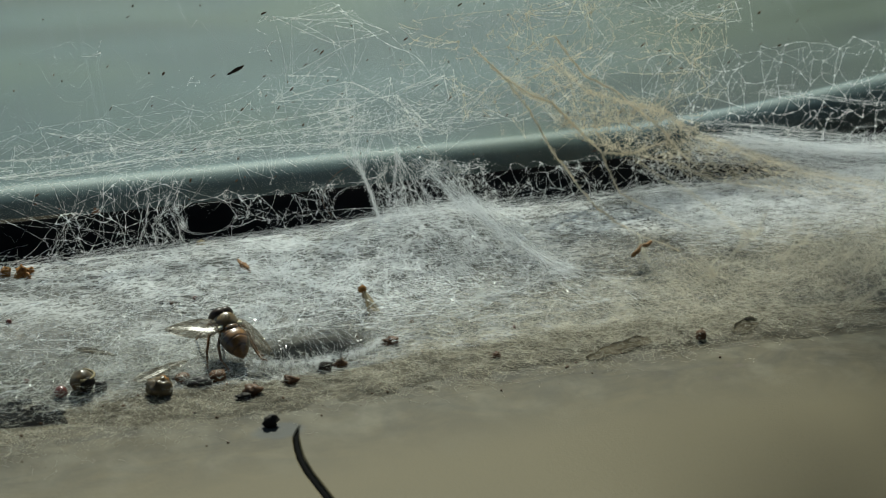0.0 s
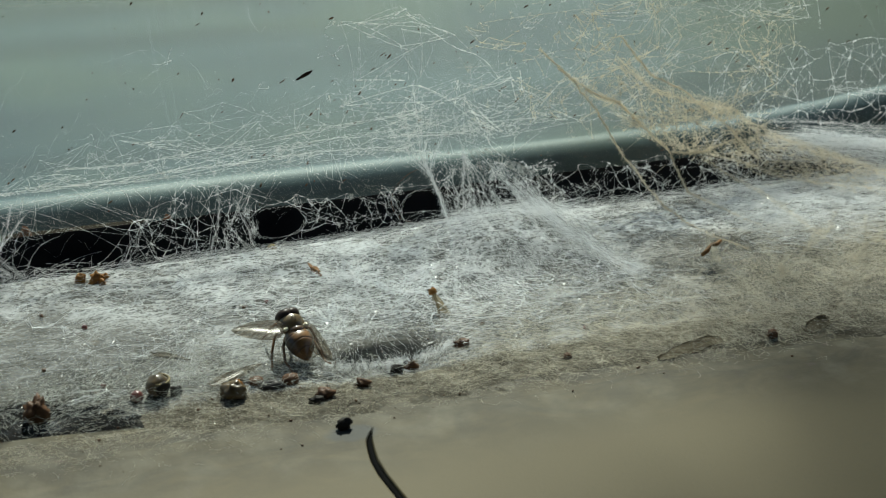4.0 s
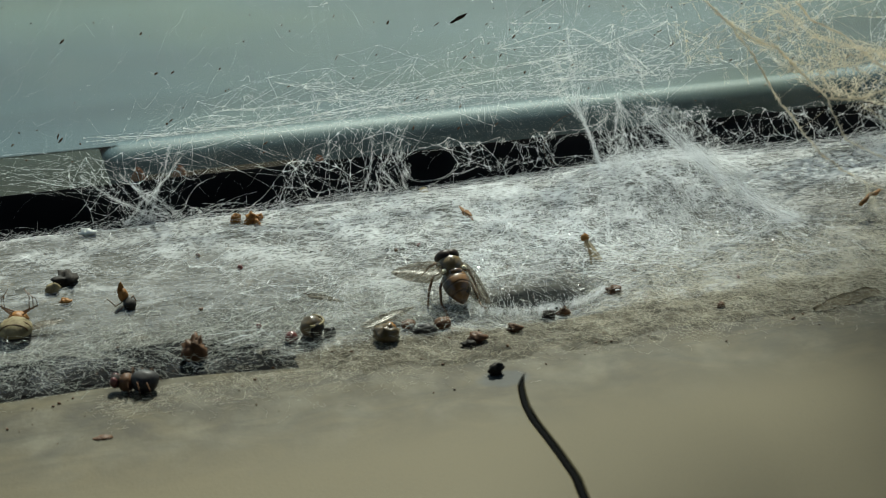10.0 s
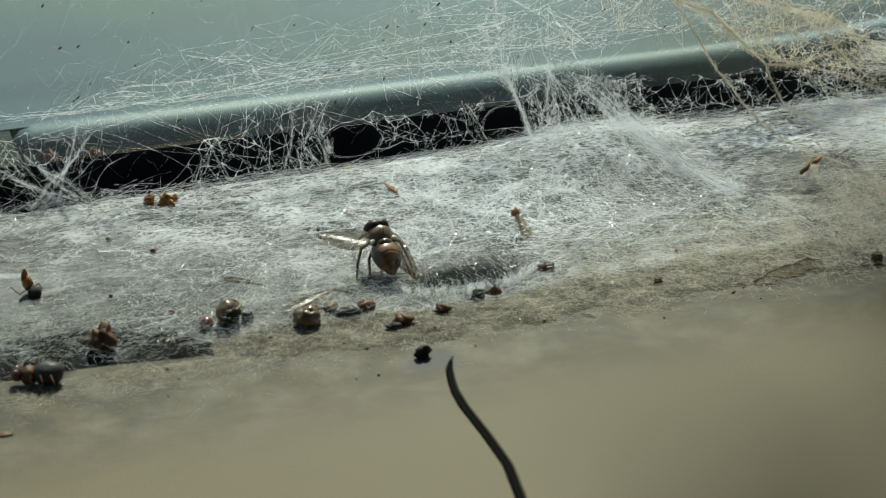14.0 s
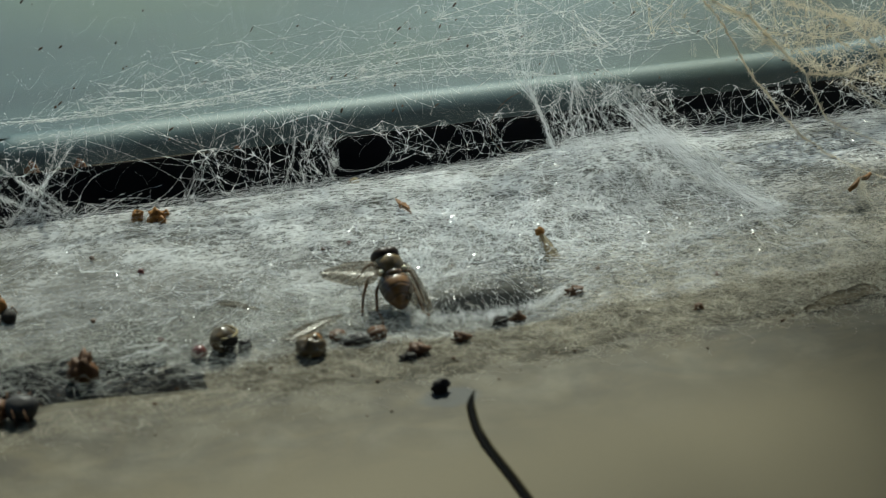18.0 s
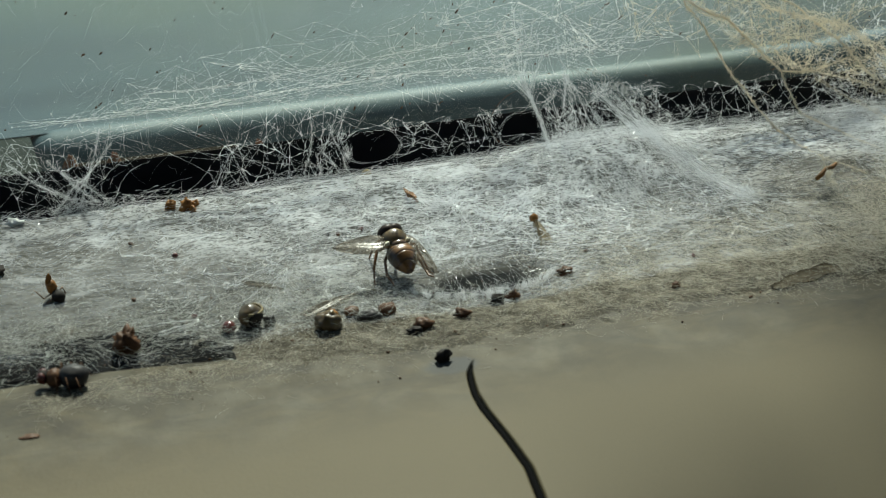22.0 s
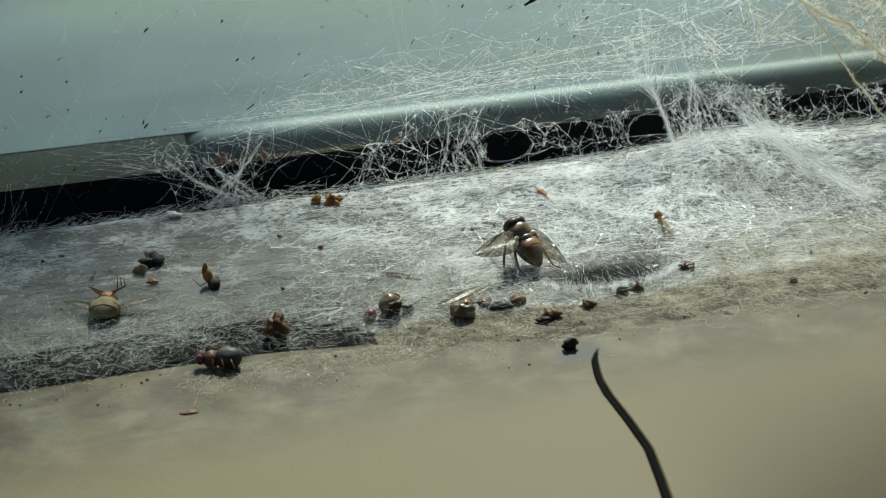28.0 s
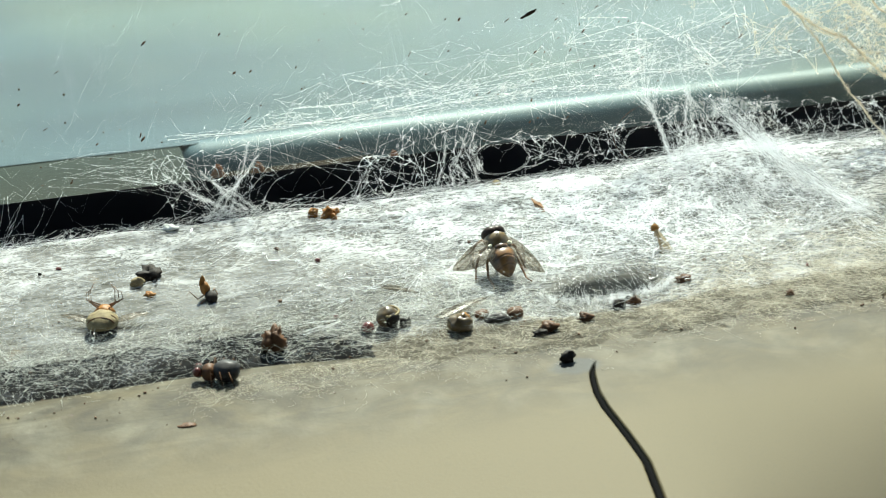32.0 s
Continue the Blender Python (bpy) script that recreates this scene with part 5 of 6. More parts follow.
def tan_fuzz():
    """Dusty tan fluff along the dashboard's back edge and its tangles."""
    w, r = Web(19), np.random.RandomState(14)
    k = 15000
    x = 26 + 152 * r.beta(1.5, 1.5, k)
    far = np.clip((x - 85) / 50, 0, 1)
    y = r.normal(-18, 7.5, k) + 5 * far
    ok = (y < 9) & (y > -35) & ~(((x - 22.2) / 11.0) ** 2 + ((y + 14.6) / 4.6) ** 2 < 1.1)
    x, y = x[ok], y[ok]
    k = len(x)
    tall = 0.7 + 2.8 * np.clip((x - 55) / 60, 0, 1)
    w.curls(np.stack([x, y, ground_at(x, y) + r.rand(k) * tall * 0.7], 1), r.uniform(0, 6.28, k), r.uniform(1.2, 5, k), 0.007 + 0.012 * r.rand(k) ** 2, 0.6, 0.6, 7, 0.8, tall)
    k = 5200
    x, y = r.uniform(-45, 120, k), r.normal(-27, 3.4, k)
    w.curls(np.stack([x, y, ground_at(x, y) + 0.1], 1), r.uniform(0, 6.28, k), r.uniform(0.8, 3.5, k), 0.009, 0.7, 0.3, 7, 0.5, 0.5)
    for bx, by, hx, hz in ((106, -4, 4, 7), (112, -10, 6, 6), (117, -15, 7, 5), (115, -27, 8, 6), (96, -12, 3, 4), (88, -4, -1, 6), (125, -18, 8, 6)):
        for _ in range(3):
            m = np.array((bx + hx * 0.5 + r.normal(0, 1.0), by + r.normal(0, 1.2), hz * 0.55))
            w.cord([(bx + r.normal(0, 0.6), by + r.normal(0, 0.6), 0.4), m, (bx + hx + r.normal(0, 2.5), by + r.normal(0, 3), hz * r.uniform(0.3, 1.1))], 0.2, 4, 0.018, 6, 0.8)
    w.link("dusty_fluff", SILK_DUST, "tan dusty web fluff along the back edge of the dashboard")


def felt():
    """The matted film that lies over the ledge and the mound."""
    def f(u, v):
        x, y = -105 + 290 * u, -23.5 + 48.3 * v
        return Vector((x, y, ground_mm(x, y) + 0.35 + 0.25 * noise.noise(Vector((x / 5, y / 4, 1))) + 0.7 * mound(x, y))) * MM
    tagged(part("matted_web", sheet(190, 46, f), FELT), "thin matted white web film over the ledge", "cobweb", "", "stuff")


def gauze():
    """A torn film: the sweeping band beside the rope."""
    line = np.array([(57.0, 27.5, 13.0), (61.0, 26.5, 10.0), (65.0, 24.0, 7.0), (68.5, 17.0, 4.0), (71.5, 6.0, 2.0), (74.0, -7.0, 0.8)])

    def band(u, v):
        c = [float(np.interp(5 * u, range(6), line[:, i])) for i in range(3)]
        s = (v - 0.72) * (4.0 + 7.0 * math.sin(math.pi * u))
        return Vector((c[0] + s, c[1] + 0.25 * s, c[2] + 0.25 * abs(s) * (1 - u) + 0.3 * noise.noise(Vector((u * 9, v * 5, 1))))) * MM

    tagged(part("gauze_band", sheet(40, 16, band), GAUZE), "translucent band of cobweb sweeping from glass to ledge", "cobweb", "", "stuff")


felt()
gauze()
carpet()
veil()
gap_web()
fan_web()
pane_web()
drapes()
tan_mass()
far_web()
tan_fuzz()


# ---- slots at the ledge's front ----
def slots():
    """Short vent slots under the veil: black blocks stand for the shade in their openings."""
    part("vent_strip", sheet(90, 8, lambda u, v: Vector((-0.115 + (0.098 - 0.012 * v) * u, -0.0228 + 0.0092 * v, tray_height(-0.115 + 0.10 * u, -0.0228 + 0.0092 * v) + 0.00012))), MATT_BLACK, window_sill, "black vent insert, clogged with web")
    me = None
    r = random.Random(4)
    for row in range(5):
        for i in range(22):
            x = -96 + i * 3.9 + (row % 2) * 1.95 + r.uniform(-0.3, 0.3)
            y = -21.0 + row * 1.75 + r.uniform(-0.15, 0.15)
            if x > -13 - row * 4 or r.random() < 0.15:
                continue
            if me is None:
                ob = part("slot", block(-1.6 * MM, 1.6 * MM, -0.42 * MM, 0.42 * MM, -0.6 * MM, 0.03 * MM), MATT_BLACK, window_sill, "black block standing for the shade in a vent slot")
                me = ob.data
            else:
                ob = new("slot", me)
                ob.parent = window_sill
            ob.matrix_world = pose(x * MM, y * MM, tray_height(x * MM, y * MM) + 0.00015, 0, 0, r.uniform(-4, 4)) @ Matrix.Diagonal((r.uniform(0.6, 1.15), r.uniform(0.7, 1.2), 1, 1))
    # flat black strip laid where the seam at the panel's edge is in shade
    bm = sheet(40, 1, lambda u, v: Vector((-0.11 + 0.075 * u, -0.0232 + (0.0016 - 0.0012 * u) * v, -0.0012)))
    part("gap", bm, FRIT, window_sill, "flat black strip for the shade in the dashboard's seam")


slots()


# ---- crumbs, husks and dead insects ----
def wing_bm(length, width, side):
    """A thin veined wing from its hinge at the origin along +x * side (mm)."""
    def f(u, v):
        s = u
        prof = math.sin(math.pi * min(1.0, s ** 0.62)) ** 0.55 if 0 < s < 1 else 0.04
        lead = 0.22 * prof + 0.05 * s
        y = (lead - prof * v) * width
        return Vector((side * s * length, y, 0.35 * math.sin(s * 3.0) * 0.5 - 0.5 * s * s + 0.10 * math.sin(v * 9 + s * 4))) * MM
    bm = sheet(16, 8, f)
    ret = bmesh.ops.solidify(bm, geom=bm.faces[:], thickness=0.02 * MM)
    return bm


def rest(x, y, lift=0.0):
    return ground_mm(x, y) + lift


def crumb(name, x, y, size, material, label, category, rough=0.45, seed=1, turn=0.0, group=""):
    bm = lump(*size, rough, seed, 16, 12, 1.6)
    ob = part(name, bm, material)
    ob.matrix_world = pose(x * MM, y * MM, rest(x, y, size[2] * 0.72) * MM, 0, 0, turn)
    return tagged(ob, label, category, group)


for k, (x, y, s) in enumerate(((-15.7, 21.3, 0.85), (-13.3, 20.4, 0.95), (-12.0, 20.9, 0.7), (-12.6, 19.2, 0.6))):
    crumb("amber_crumb", x, y, (s, s * 0.8, s * 1.0), AMBER, "small translucent amber crumb on the webbed ledge", "crumb", 0.9, k + 3, 40 * k, "amber crumbs")


def insect_legs(owner, spots, name="leg", material=LEG, radii=(0.11, 0.1, 0.07, 0.04)):
    for pts in spots:
        part(name, tube(pts, list(radii)[:len(pts)], 5), material, owner, "thin brittle leg")


def dead_fly():
    """On its back: pale belly up, legs curled to the sky, wings spread under it."""
    ob = thing("dead_fly", pose(-53.4 * MM, -6.2 * MM, rest(-53.4, -6.2) * MM, 0, 0, -14), "dead pale-bellied fly on its back with legs curled up", "dead fly")
    part("abdomen", lump(2.35, 2.3, 1.5, 0.10, 3, 20, 14, shape=lambda q: Vector((q.x, q.y - 0.4, q.z + 1.7))), PALE, ob, "pale wrinkled belly")
    for k in range(3):
        y0 = -1.7 + 1.0 * k
        part("crease", tube([(2.25 * math.cos(a) * (1 - 0.1 * (k - 1) ** 2), y0 + 0.2 * math.sin(a), 1.65 + 1.42 * math.sin(a) * (1 - 0.09 * (k - 1) ** 2)) for a in np.linspace(0.3, 2.84, 13)], 0.10, 5), BROWN, ob, "dark crease across the belly")
    part("back", lump(2.2, 2.1, 0.9, 0.10, 4, 18, 12, shape=lambda q: Vector((q.x, q.y - 0.6, q.z + 0.75))), BLACK, ob, "dark back")
    part("thorax", lump(1.5, 1.2, 1.2, 0.15, 5, 16, 12, shape=lambda q: Vector((q.x, q.y + 2.4, q.z + 1.6))), AMBER, ob, "amber thorax")
    part("head", lump(1.0, 0.7, 0.8, 0.1, 6, shape=lambda q: Vector((q.x, q.y + 4.0, q.z + 1.2))), BROWN, ob)
    insect_legs(ob, [[(s * 0.6, 2.0 + 0.6 * k, 2.4), (s * (1.7 + 0.5 * k), 2.1 + 0.7 * k, 3.2), (s * (1.8 + 0.35 * k), 2.4 + 0.5 * k, 5.3 - 0.4 * k), (s * (1.1 + 0.4 * k), 2.9 + k * 0.5, 6.4 - k)] for s in (-1, 1) for k in range(3)])
    for s in (-1, 1):
        wing = part("wing", wing_bm(5.2, 1.7, s), WING, ob, "dusty grey wing")
        wing.matrix_basis = pose(s * 1.4 * MM, 1.2 * MM, 0.9 * MM, 0, -s * 10, s * 14)


def midge():
    ob = thing("dead_midge", pose(-37.0 * MM, -1.4 * MM, rest(-37, -1.4) * MM, 0, 0, 20), "small dead midge with amber thorax and dark abdomen", "dead insect")
    part("abdomen", lump(0.95, 1.2, 0.9, 0.12, 2, shape=lambda q: Vector((q.x, q.y - 0.7, q.z + 0.8))), BLACK, ob, "glossy black abdomen")
    part("thorax", lump(0.75, 0.8, 1.1, 0.25, 3, shape=lambda q: Vector((q.x - 0.2, q.y + 0.6, q.z + 1.7))), AMBER, ob, "amber thorax")
    part("wing", lump(0.55, 0.12, 1.2, 0.2, 4, shape=lambda q: Vector((q.x - 0.5, q.y + 0.9, q.z + 2.6))), AMBER, ob, "crumpled amber wing")
    insect_legs(ob, [[(-0.5, 0.2, 1.0), (-1.9, 0.0, 0.7), (-2.8, 0.8, 1.9), (-3.4, 0.6, 1.5)], [(0.6, 0.1, 1.0), (1.2, 0.3, 1.4), (1.6, 0.2, 0.3)], [(-0.4, -0.4, 0.8), (-1.6, -0.9, 0.5), (-2.3, -0.9, 0.2)]])


def small_fly():
    """The husk at the dashboard's lip: dark red eyes, blue-black body."""
    ob = thing("fly_husk", pose(-39.6 * MM, -25.6 * MM, rest(-39.6, -25.6) * MM, 0, 0, 70), "small dead fly with blue-black body and red eyes", "dead fly")
    part("abdomen", lump(1.7, 2.0, 1.55, 0.12, 5, 18, 14, shape=lambda q: Vector((q.x, q.y - 1.0, q.z + 1.6))), BLUISH, ob, "shiny blue-black abdomen")
    part("thorax", lump(1.3, 1.2, 1.2, 0.12, 6, shape=lambda q: Vector((q.x, q.y + 1.4, q.z + 1.3))), BROWN, ob, "brown thorax")
    head = part("head", lump(0.95, 0.8, 0.95, 0.05, 7, shape=lambda q: Vector((q.x, q.y + 2.9, q.z + 1.4))), BLACK, ob)
    for s in (-1, 1):
        part("eye", lump(0.55, 0.6, 0.75, 0, 7, shape=lambda q: Vector((q.x + s * 0.6, q.y + 3.0, q.z + 1.55))), REDDISH, head, "dark red eye")
    insect_legs(ob, [[(s * 0.8, 0.8 - 0.9 * k, 1.3), (s * 1.9, 0.9 - 1.3 * k, 2.5), (s * 2.3, 0.7 - 1.5 * k, 1.0), (s * 2.6, 0.6 - 1.7 * k, 0.1)] for s in (-1, 1) for k in range(3)], material=BROWN)


def husk_cluster():
    """A hollow amber pupa between a red bead and a dark one."""
    ob = thing("pupa_case", pose(-13.1 * MM, -16.9 * MM, rest(-13.1, -16.9) * MM, 0, 0, 25), "hollow striped amber-black pupa case", "pupa case")
    part("shell", lump(1.75, 1.6, 1.6, 0.12, 3, 20, 16, shape=lambda q: Vector((q.x, q.y, q.z + 1.5))), OLIVE, ob, "glossy olive-amber shell")
    # the shell is solid; a black lump gives the shade of its hollow
    part("opening", lump(1.2, 0.55, 1.2, 0.2, 5, shape=lambda q: Vector((q.x - 0.2, q.y - 1.35, q.z + 1.5))), BLACK, ob, "black lump standing for the shade inside the opening")
    for k in range(3):
        a0 = -0.9 + 0.55 * k
        part("stripe", tube([(1.72 * math.cos(a0) * math.cos(t), -1.58 * math.sin(t) * math.cos(a0), 1.55 + 1.62 * math.sin(a0 + 0.35)) for t in np.linspace(-0.9, 2.4, 12)], 0.2, 5), PALE, ob, "pale amber ring")
    crumb("bead", -16.3, -17.4, (0.95, 0.9, 0.85), REDDISH, "dark red round bead beside the pupa case", "seed", 0.08, 4)
    crumb("bead", -10.7, -17.9, (0.85, 0.85, 0.95), BLUISH, "small blue-black husk beside the pupa case", "husk", 0.3, 9)


def stub_remains():
    """Brown insect head with two narrow wings, caught upright in the web."""
    ob = thing("insect_remains", pose(34.6 * MM, -6.0 * MM, rest(34.6, -6) * MM, 0, 0, -20), "brown insect remains with two narrow wings stuck in web", "dead insect")
    part("head", lump(0.6, 0.6, 0.65, 0.5, 3, shape=lambda q: Vector((q.x - 0.5, q.y + 1.2, q.z + 3.2))), AMBER, ob, "amber-brown head")
    part("body", tube([(-0.5, 1.2, 3.1), (0.1, 0.3, 1.9), (0.7, -0.6, 0.3)], [0.22, 0.2, 0.08], 8), AMBER, ob, "thin dried amber body")
    for s, dx in ((1, 1.7), (-1, 0.5)):
        wing = part("wing", wing_bm(4.8, 1.3, 1), WING_PALE, ob, "narrow glassy wing")
        wing.matrix_basis = pose(-0.3 * MM, 0.9 * MM, 3.1 * MM, 50 * s, 42, -52 + 16 * s)


def dust_flake(x0, y0, x1, y1, width, high, seed):
    """A curled flake of caked dust, its far edge lifted off the dashboard."""
    n = lambda a, b, c: noise.noise(Vector((a, b, c + seed)))

    def f(u, v):
        x, y = x0 + (x1 - x0) * u, y0 + (y1 - y0) * u
        taper = math.sin(math.pi * min(1, max(0, 0.06 + 0.88 * u))) ** 0.5
        y += (v - 0.4) * width * taper + 0.5 * n(u * 4, v * 2, 1)
        lift = high * (v ** 1.5) * (0.5 + 0.5 * u) * taper + 0.25 * n(u * 9, v * 5, 2)
        return Vector((x + 0.3 * n(u * 5, v * 6, 3), y, ground_mm(x, y) + 0.05 + max(-0.1, lift))) * MM
    bm = sheet(34, 10, f)
    bmesh.ops.solidify(bm, geom=bm.faces[:], thickness=0.12 * MM)
    tagged(part("dust_flake", bm, FOLD), "curled tan flake of caked dust on the dashboard's edge", "dust flake", "dust flakes")


def wing_fragment(x0, y0, x1, y1, width, lift):
    a, b = Vector((x0, y0, rest(x0, y0, lift))), Vector((x1, y1, rest(x1, y1, lift * 1.6)))
    d = b - a
    ob = part("wing_fragment", wing_bm(d.length, width, 1), WING)
    ob.matrix_world = pose(a.x * MM, a.y * MM, a.z * MM, 18, -math.degrees(math.asin(d.z / d.length)), math.degrees(math.atan2(d.y, d.x)))
    tagged(ob, "loose glassy insect wing lying on the web", "insect wing", "loose wings")


def cluttered():
    dead_fly()
    midge()
    small_fly()
    husk_cluster()
    stub_remains()
    wing_fragment(-11.4, -6.2, -6.6, -10.6, 1.0, 0.9)
    wing_fragment(-6.3, -18.0, 3.2, -14.8, 1.7, 1.0)
    crumb("black_husk", -44.6, 8.0, (1.7, 1.9, 1.0), BLACK, "ragged black husk wrapped in web", "husk", 0.9, 2)
    crumb("pale_shell", -46.9, 5.6, (1.0, 0.9, 0.9), PALE, "pale hollow shell beside a black husk", "husk", 0.4, 8)
    crumb("crumb", -45.5, 1.7, (0.75, 0.6, 0.5), AMBER, "small amber crumb on the grained ledge", "crumb", 0.7, 5)
    crumb("bead", -18.6, 5.3, (0.45, 0.45, 0.45), REDDISH, "tiny dark red bead on the ledge", "seed", 0.05, 6)
    crumb("fuzzy_husk", -30.6, -18.6, (1.7, 1.5, 2.0), BROWN, "fuzzy brown husk tangled in web", "husk", 0.8, 7)
    crumb("square_husk", -3.5, -22.4, (1.9, 1.5, 1.55), OLIVE, "blocky olive-black husk at the ledge's edge", "husk", 0.55, 12)
    crumb("amber_husk", -3.0, -21.5, (1.0, 0.8, 1.5), AMBER, "amber husk against a blocky dark one", "husk", 0.6, 13)
    crumb("seed", 0.8, -18.8, (1.2, 0.9, 0.7), BROWN, "oval brown seed on the ledge", "seed", 0.12, 2, 20, "brown seeds")
    crumb("seed", 5.7, -19.8, (1.5, 1.1, 0.95), BROWN, "oval brown seed on the ledge", "seed", 0.15, 3, 25, "brown seeds")
    crumb("husk", 2.6, -21.1, (1.7, 0.9, 0.75), BLUISH, "blue-grey husk between two brown seeds", "husk", 0.4, 4)
    crumb("curled_bug", 9.0, -25.6, (1.3, 1.0, 0.9), BROWN, "curled grey-brown bug on the panel's edge", "dead insect", 0.5, 5)
    crumb("curled_bug", 7.2, -27.0, (1.2, 0.6, 0.5), BLACK, "flat dark bug piece on the panel's edge", "dead insect", 0.7, 6)
    crumb("black_clump", 8.0, -35.6, (1.0, 0.9, 0.95), BLACK, "black rough clump on the beige panel", "clump", 0.5, 8)
    crumb("debris", 22.1, -20.6, (1.1, 0.8, 0.7), BLACK, "dark crumb of insect debris at the hollow", "debris", 0.9, 3, 0, "dark crumbs")
    crumb("debris", 24.6, -20.4, (0.8, 0.5, 0.7), BROWN, "brown crumb of insect debris at the hollow", "debris", 0.9, 4, 0, "dark crumbs")
    crumb("debris", 15.3, -24.0, (1.0, 0.7, 0.8), BROWN, "brown crumb at the panel's edge", "debris", 0.9, 5, 0, "dark crumbs")
    crumb("debris", 34.5, -16.6, (1.3, 0.7, 0.6), BROWN, "brown crumb caught in the web", "debris", 0.9, 6, 0, "dark crumbs")
    crumb("debris", 47.4, -26.6, (0.6, 0.5, 0.5), BROWN, "small brown crumb at the panel's edge", "debris", 0.6, 7, 0, "dark crumbs")
    crumb("brown_ball", 81.7, -30.6, (0.9, 0.9, 0.9), BROWN, "round brown pellet on the panel", "pellet", 0.2, 3)
    crumb("white_lint", -39.3, 22.8, (1.1, 0.8, 0.7), LINT, "tuft of white lint at the ledge's back edge", "lint", 0.9, 5)
    crumb("pale_pellet", 17.5, 24.3, (0.8, 0.7, 0.6), PALE, "small pale pellet at the ledge's back edge", "pellet", 0.4, 6)
    crumb("rusty_bit", 20.9, 12.4, (0.45, 2.0, 0.35), OCHRE, "rusty brown streak of debris in the web", "debris", 0.9, 9, 8).location.z += 1.1 * MM
    crumb("dark_dot", -6.7, 7.5, (0.35, 0.3, 0.3), BLACK, "tiny dark crumb in the web", "crumb", 0.4, 1)
    for k, (x, y) in enumerate(((4.8, 4.7), (6.2, 4.2), (10.2, 5.1), (17.9, -4.3), (-24, 11), (-58, 14), (-61, 13), (40, -12), (55, -18), (29, -1), (-27, -6), (-20, -13), (-22, -14.5))):
        crumb("speck", x, y, (0.28 + 0.08 * (k % 3), 0.25, 0.22), (BLACK, BROWN, REDDISH)[k % 3], "tiny dark speck of dirt in the web", "speck", 0.7, k, 30 * k, "dirt specks").location.z += 0.3 * MM
    dust_flake(60.5, -31.6, 73.5, -29.0, 2.4, 0.9, 3)
    dust_flake(88.0, -30.4, 94.0, -29.0, 2.4, 1.3, 7)
    crumb("crumb", -45.8, -36.8, (1.0, 0.5, 0.15), BROWN, "flat dark brown crumb on the beige panel", "crumb", 0.6, 4)
    ob = part("rusty_curl", tube([(84.0, -5.5, 3.2), (85.2, -5.0, 3.6), (86.2, -4.6, 4.4), (87.6, -4.2, 4.2), (88.6, -3.8, 4.6)], [0.3, 0.4, 0.3, 0.38, 0.25], 7), OCHRE)
    tagged(ob, "rusty brown curl of debris hung in the web", "debris")
    # a loop of stray hair at the holes of the lace
    hair = [(45.5 + 5.5 * math.cos(a), 26.4 + 0.4 * math.sin(2 * a), 5.6 + 5.2 * math.sin(a)) for a in np.linspace(1.7, 5.2, 26)]
    tagged(part("hair", tube(hair, 0.045, 5), BROWN), "thin curved dark hair caught in the web", "hair")


def specks_on_glass():
    """Small dark flecks of dirt stuck to the glass, all slanting alike."""
    r = random.Random(8)
    bm = bmesh.new()
    for k in range(240):
        x = r.uniform(-75, 150)
        z = 6 + 38 * r.random() ** 1.2
        l = 0.14 + 0.55 * r.random() ** 2.6
        m = pose(x * MM, 29.85 * MM, z * MM, 0, -r.gauss(38, 18), 0) @ Matrix.Diagonal((l * MM, 0.07 * MM, (0.08 + 0.12 * r.random()) * MM, 1))
        bmesh.ops.create_icosphere(bm, subdivisions=1, radius=1, matrix=m)
    tagged(part("dirt_flecks", bm, BROWN), "small dark dirt flecks stuck on the glass", "dirt", "", "stuff")
    ob = part("brown_fleck", lump(1.45, 0.1, 0.30, 0.5, 3), DUSTY)
    ob.matrix_world = pose(24.6 * MM, 29.8 * MM, 28.6 * MM, 0, -27, 0)
    tagged(ob, "slender brown fleck stuck on the glass", "dirt fleck")


def dust_grains():
    """Fine grit over the ledge and the grimy edge of the panel."""
    r = random.Random(9)
    bm = bmesh.new()
    for k in range(900):
        x, y = r.uniform(-80, 140), r.gauss(-22, 7) if k % 3 else r.uniform(-20, 22)
        if not -42 < y < 23:
            continue
        s = 0.08 + 0.22 * r.random() ** 3
        m = pose(x * MM, y * MM, rest(x, y, s * 0.5) * MM, 0, 0, r.uniform(0, 180)) @ Matrix.Diagonal((s * MM, s * 0.7 * MM, s * 0.6 * MM, 1))
        bmesh.ops.create_icosphere(bm, subdivisions=1, radius=1, matrix=m)
    tagged(part("grit", bm, BROWN), "fine brown grit on the ledge and the panel's edge", "grit", "", "stuff")


cluttered()
specks_on_glass()
dust_grains()


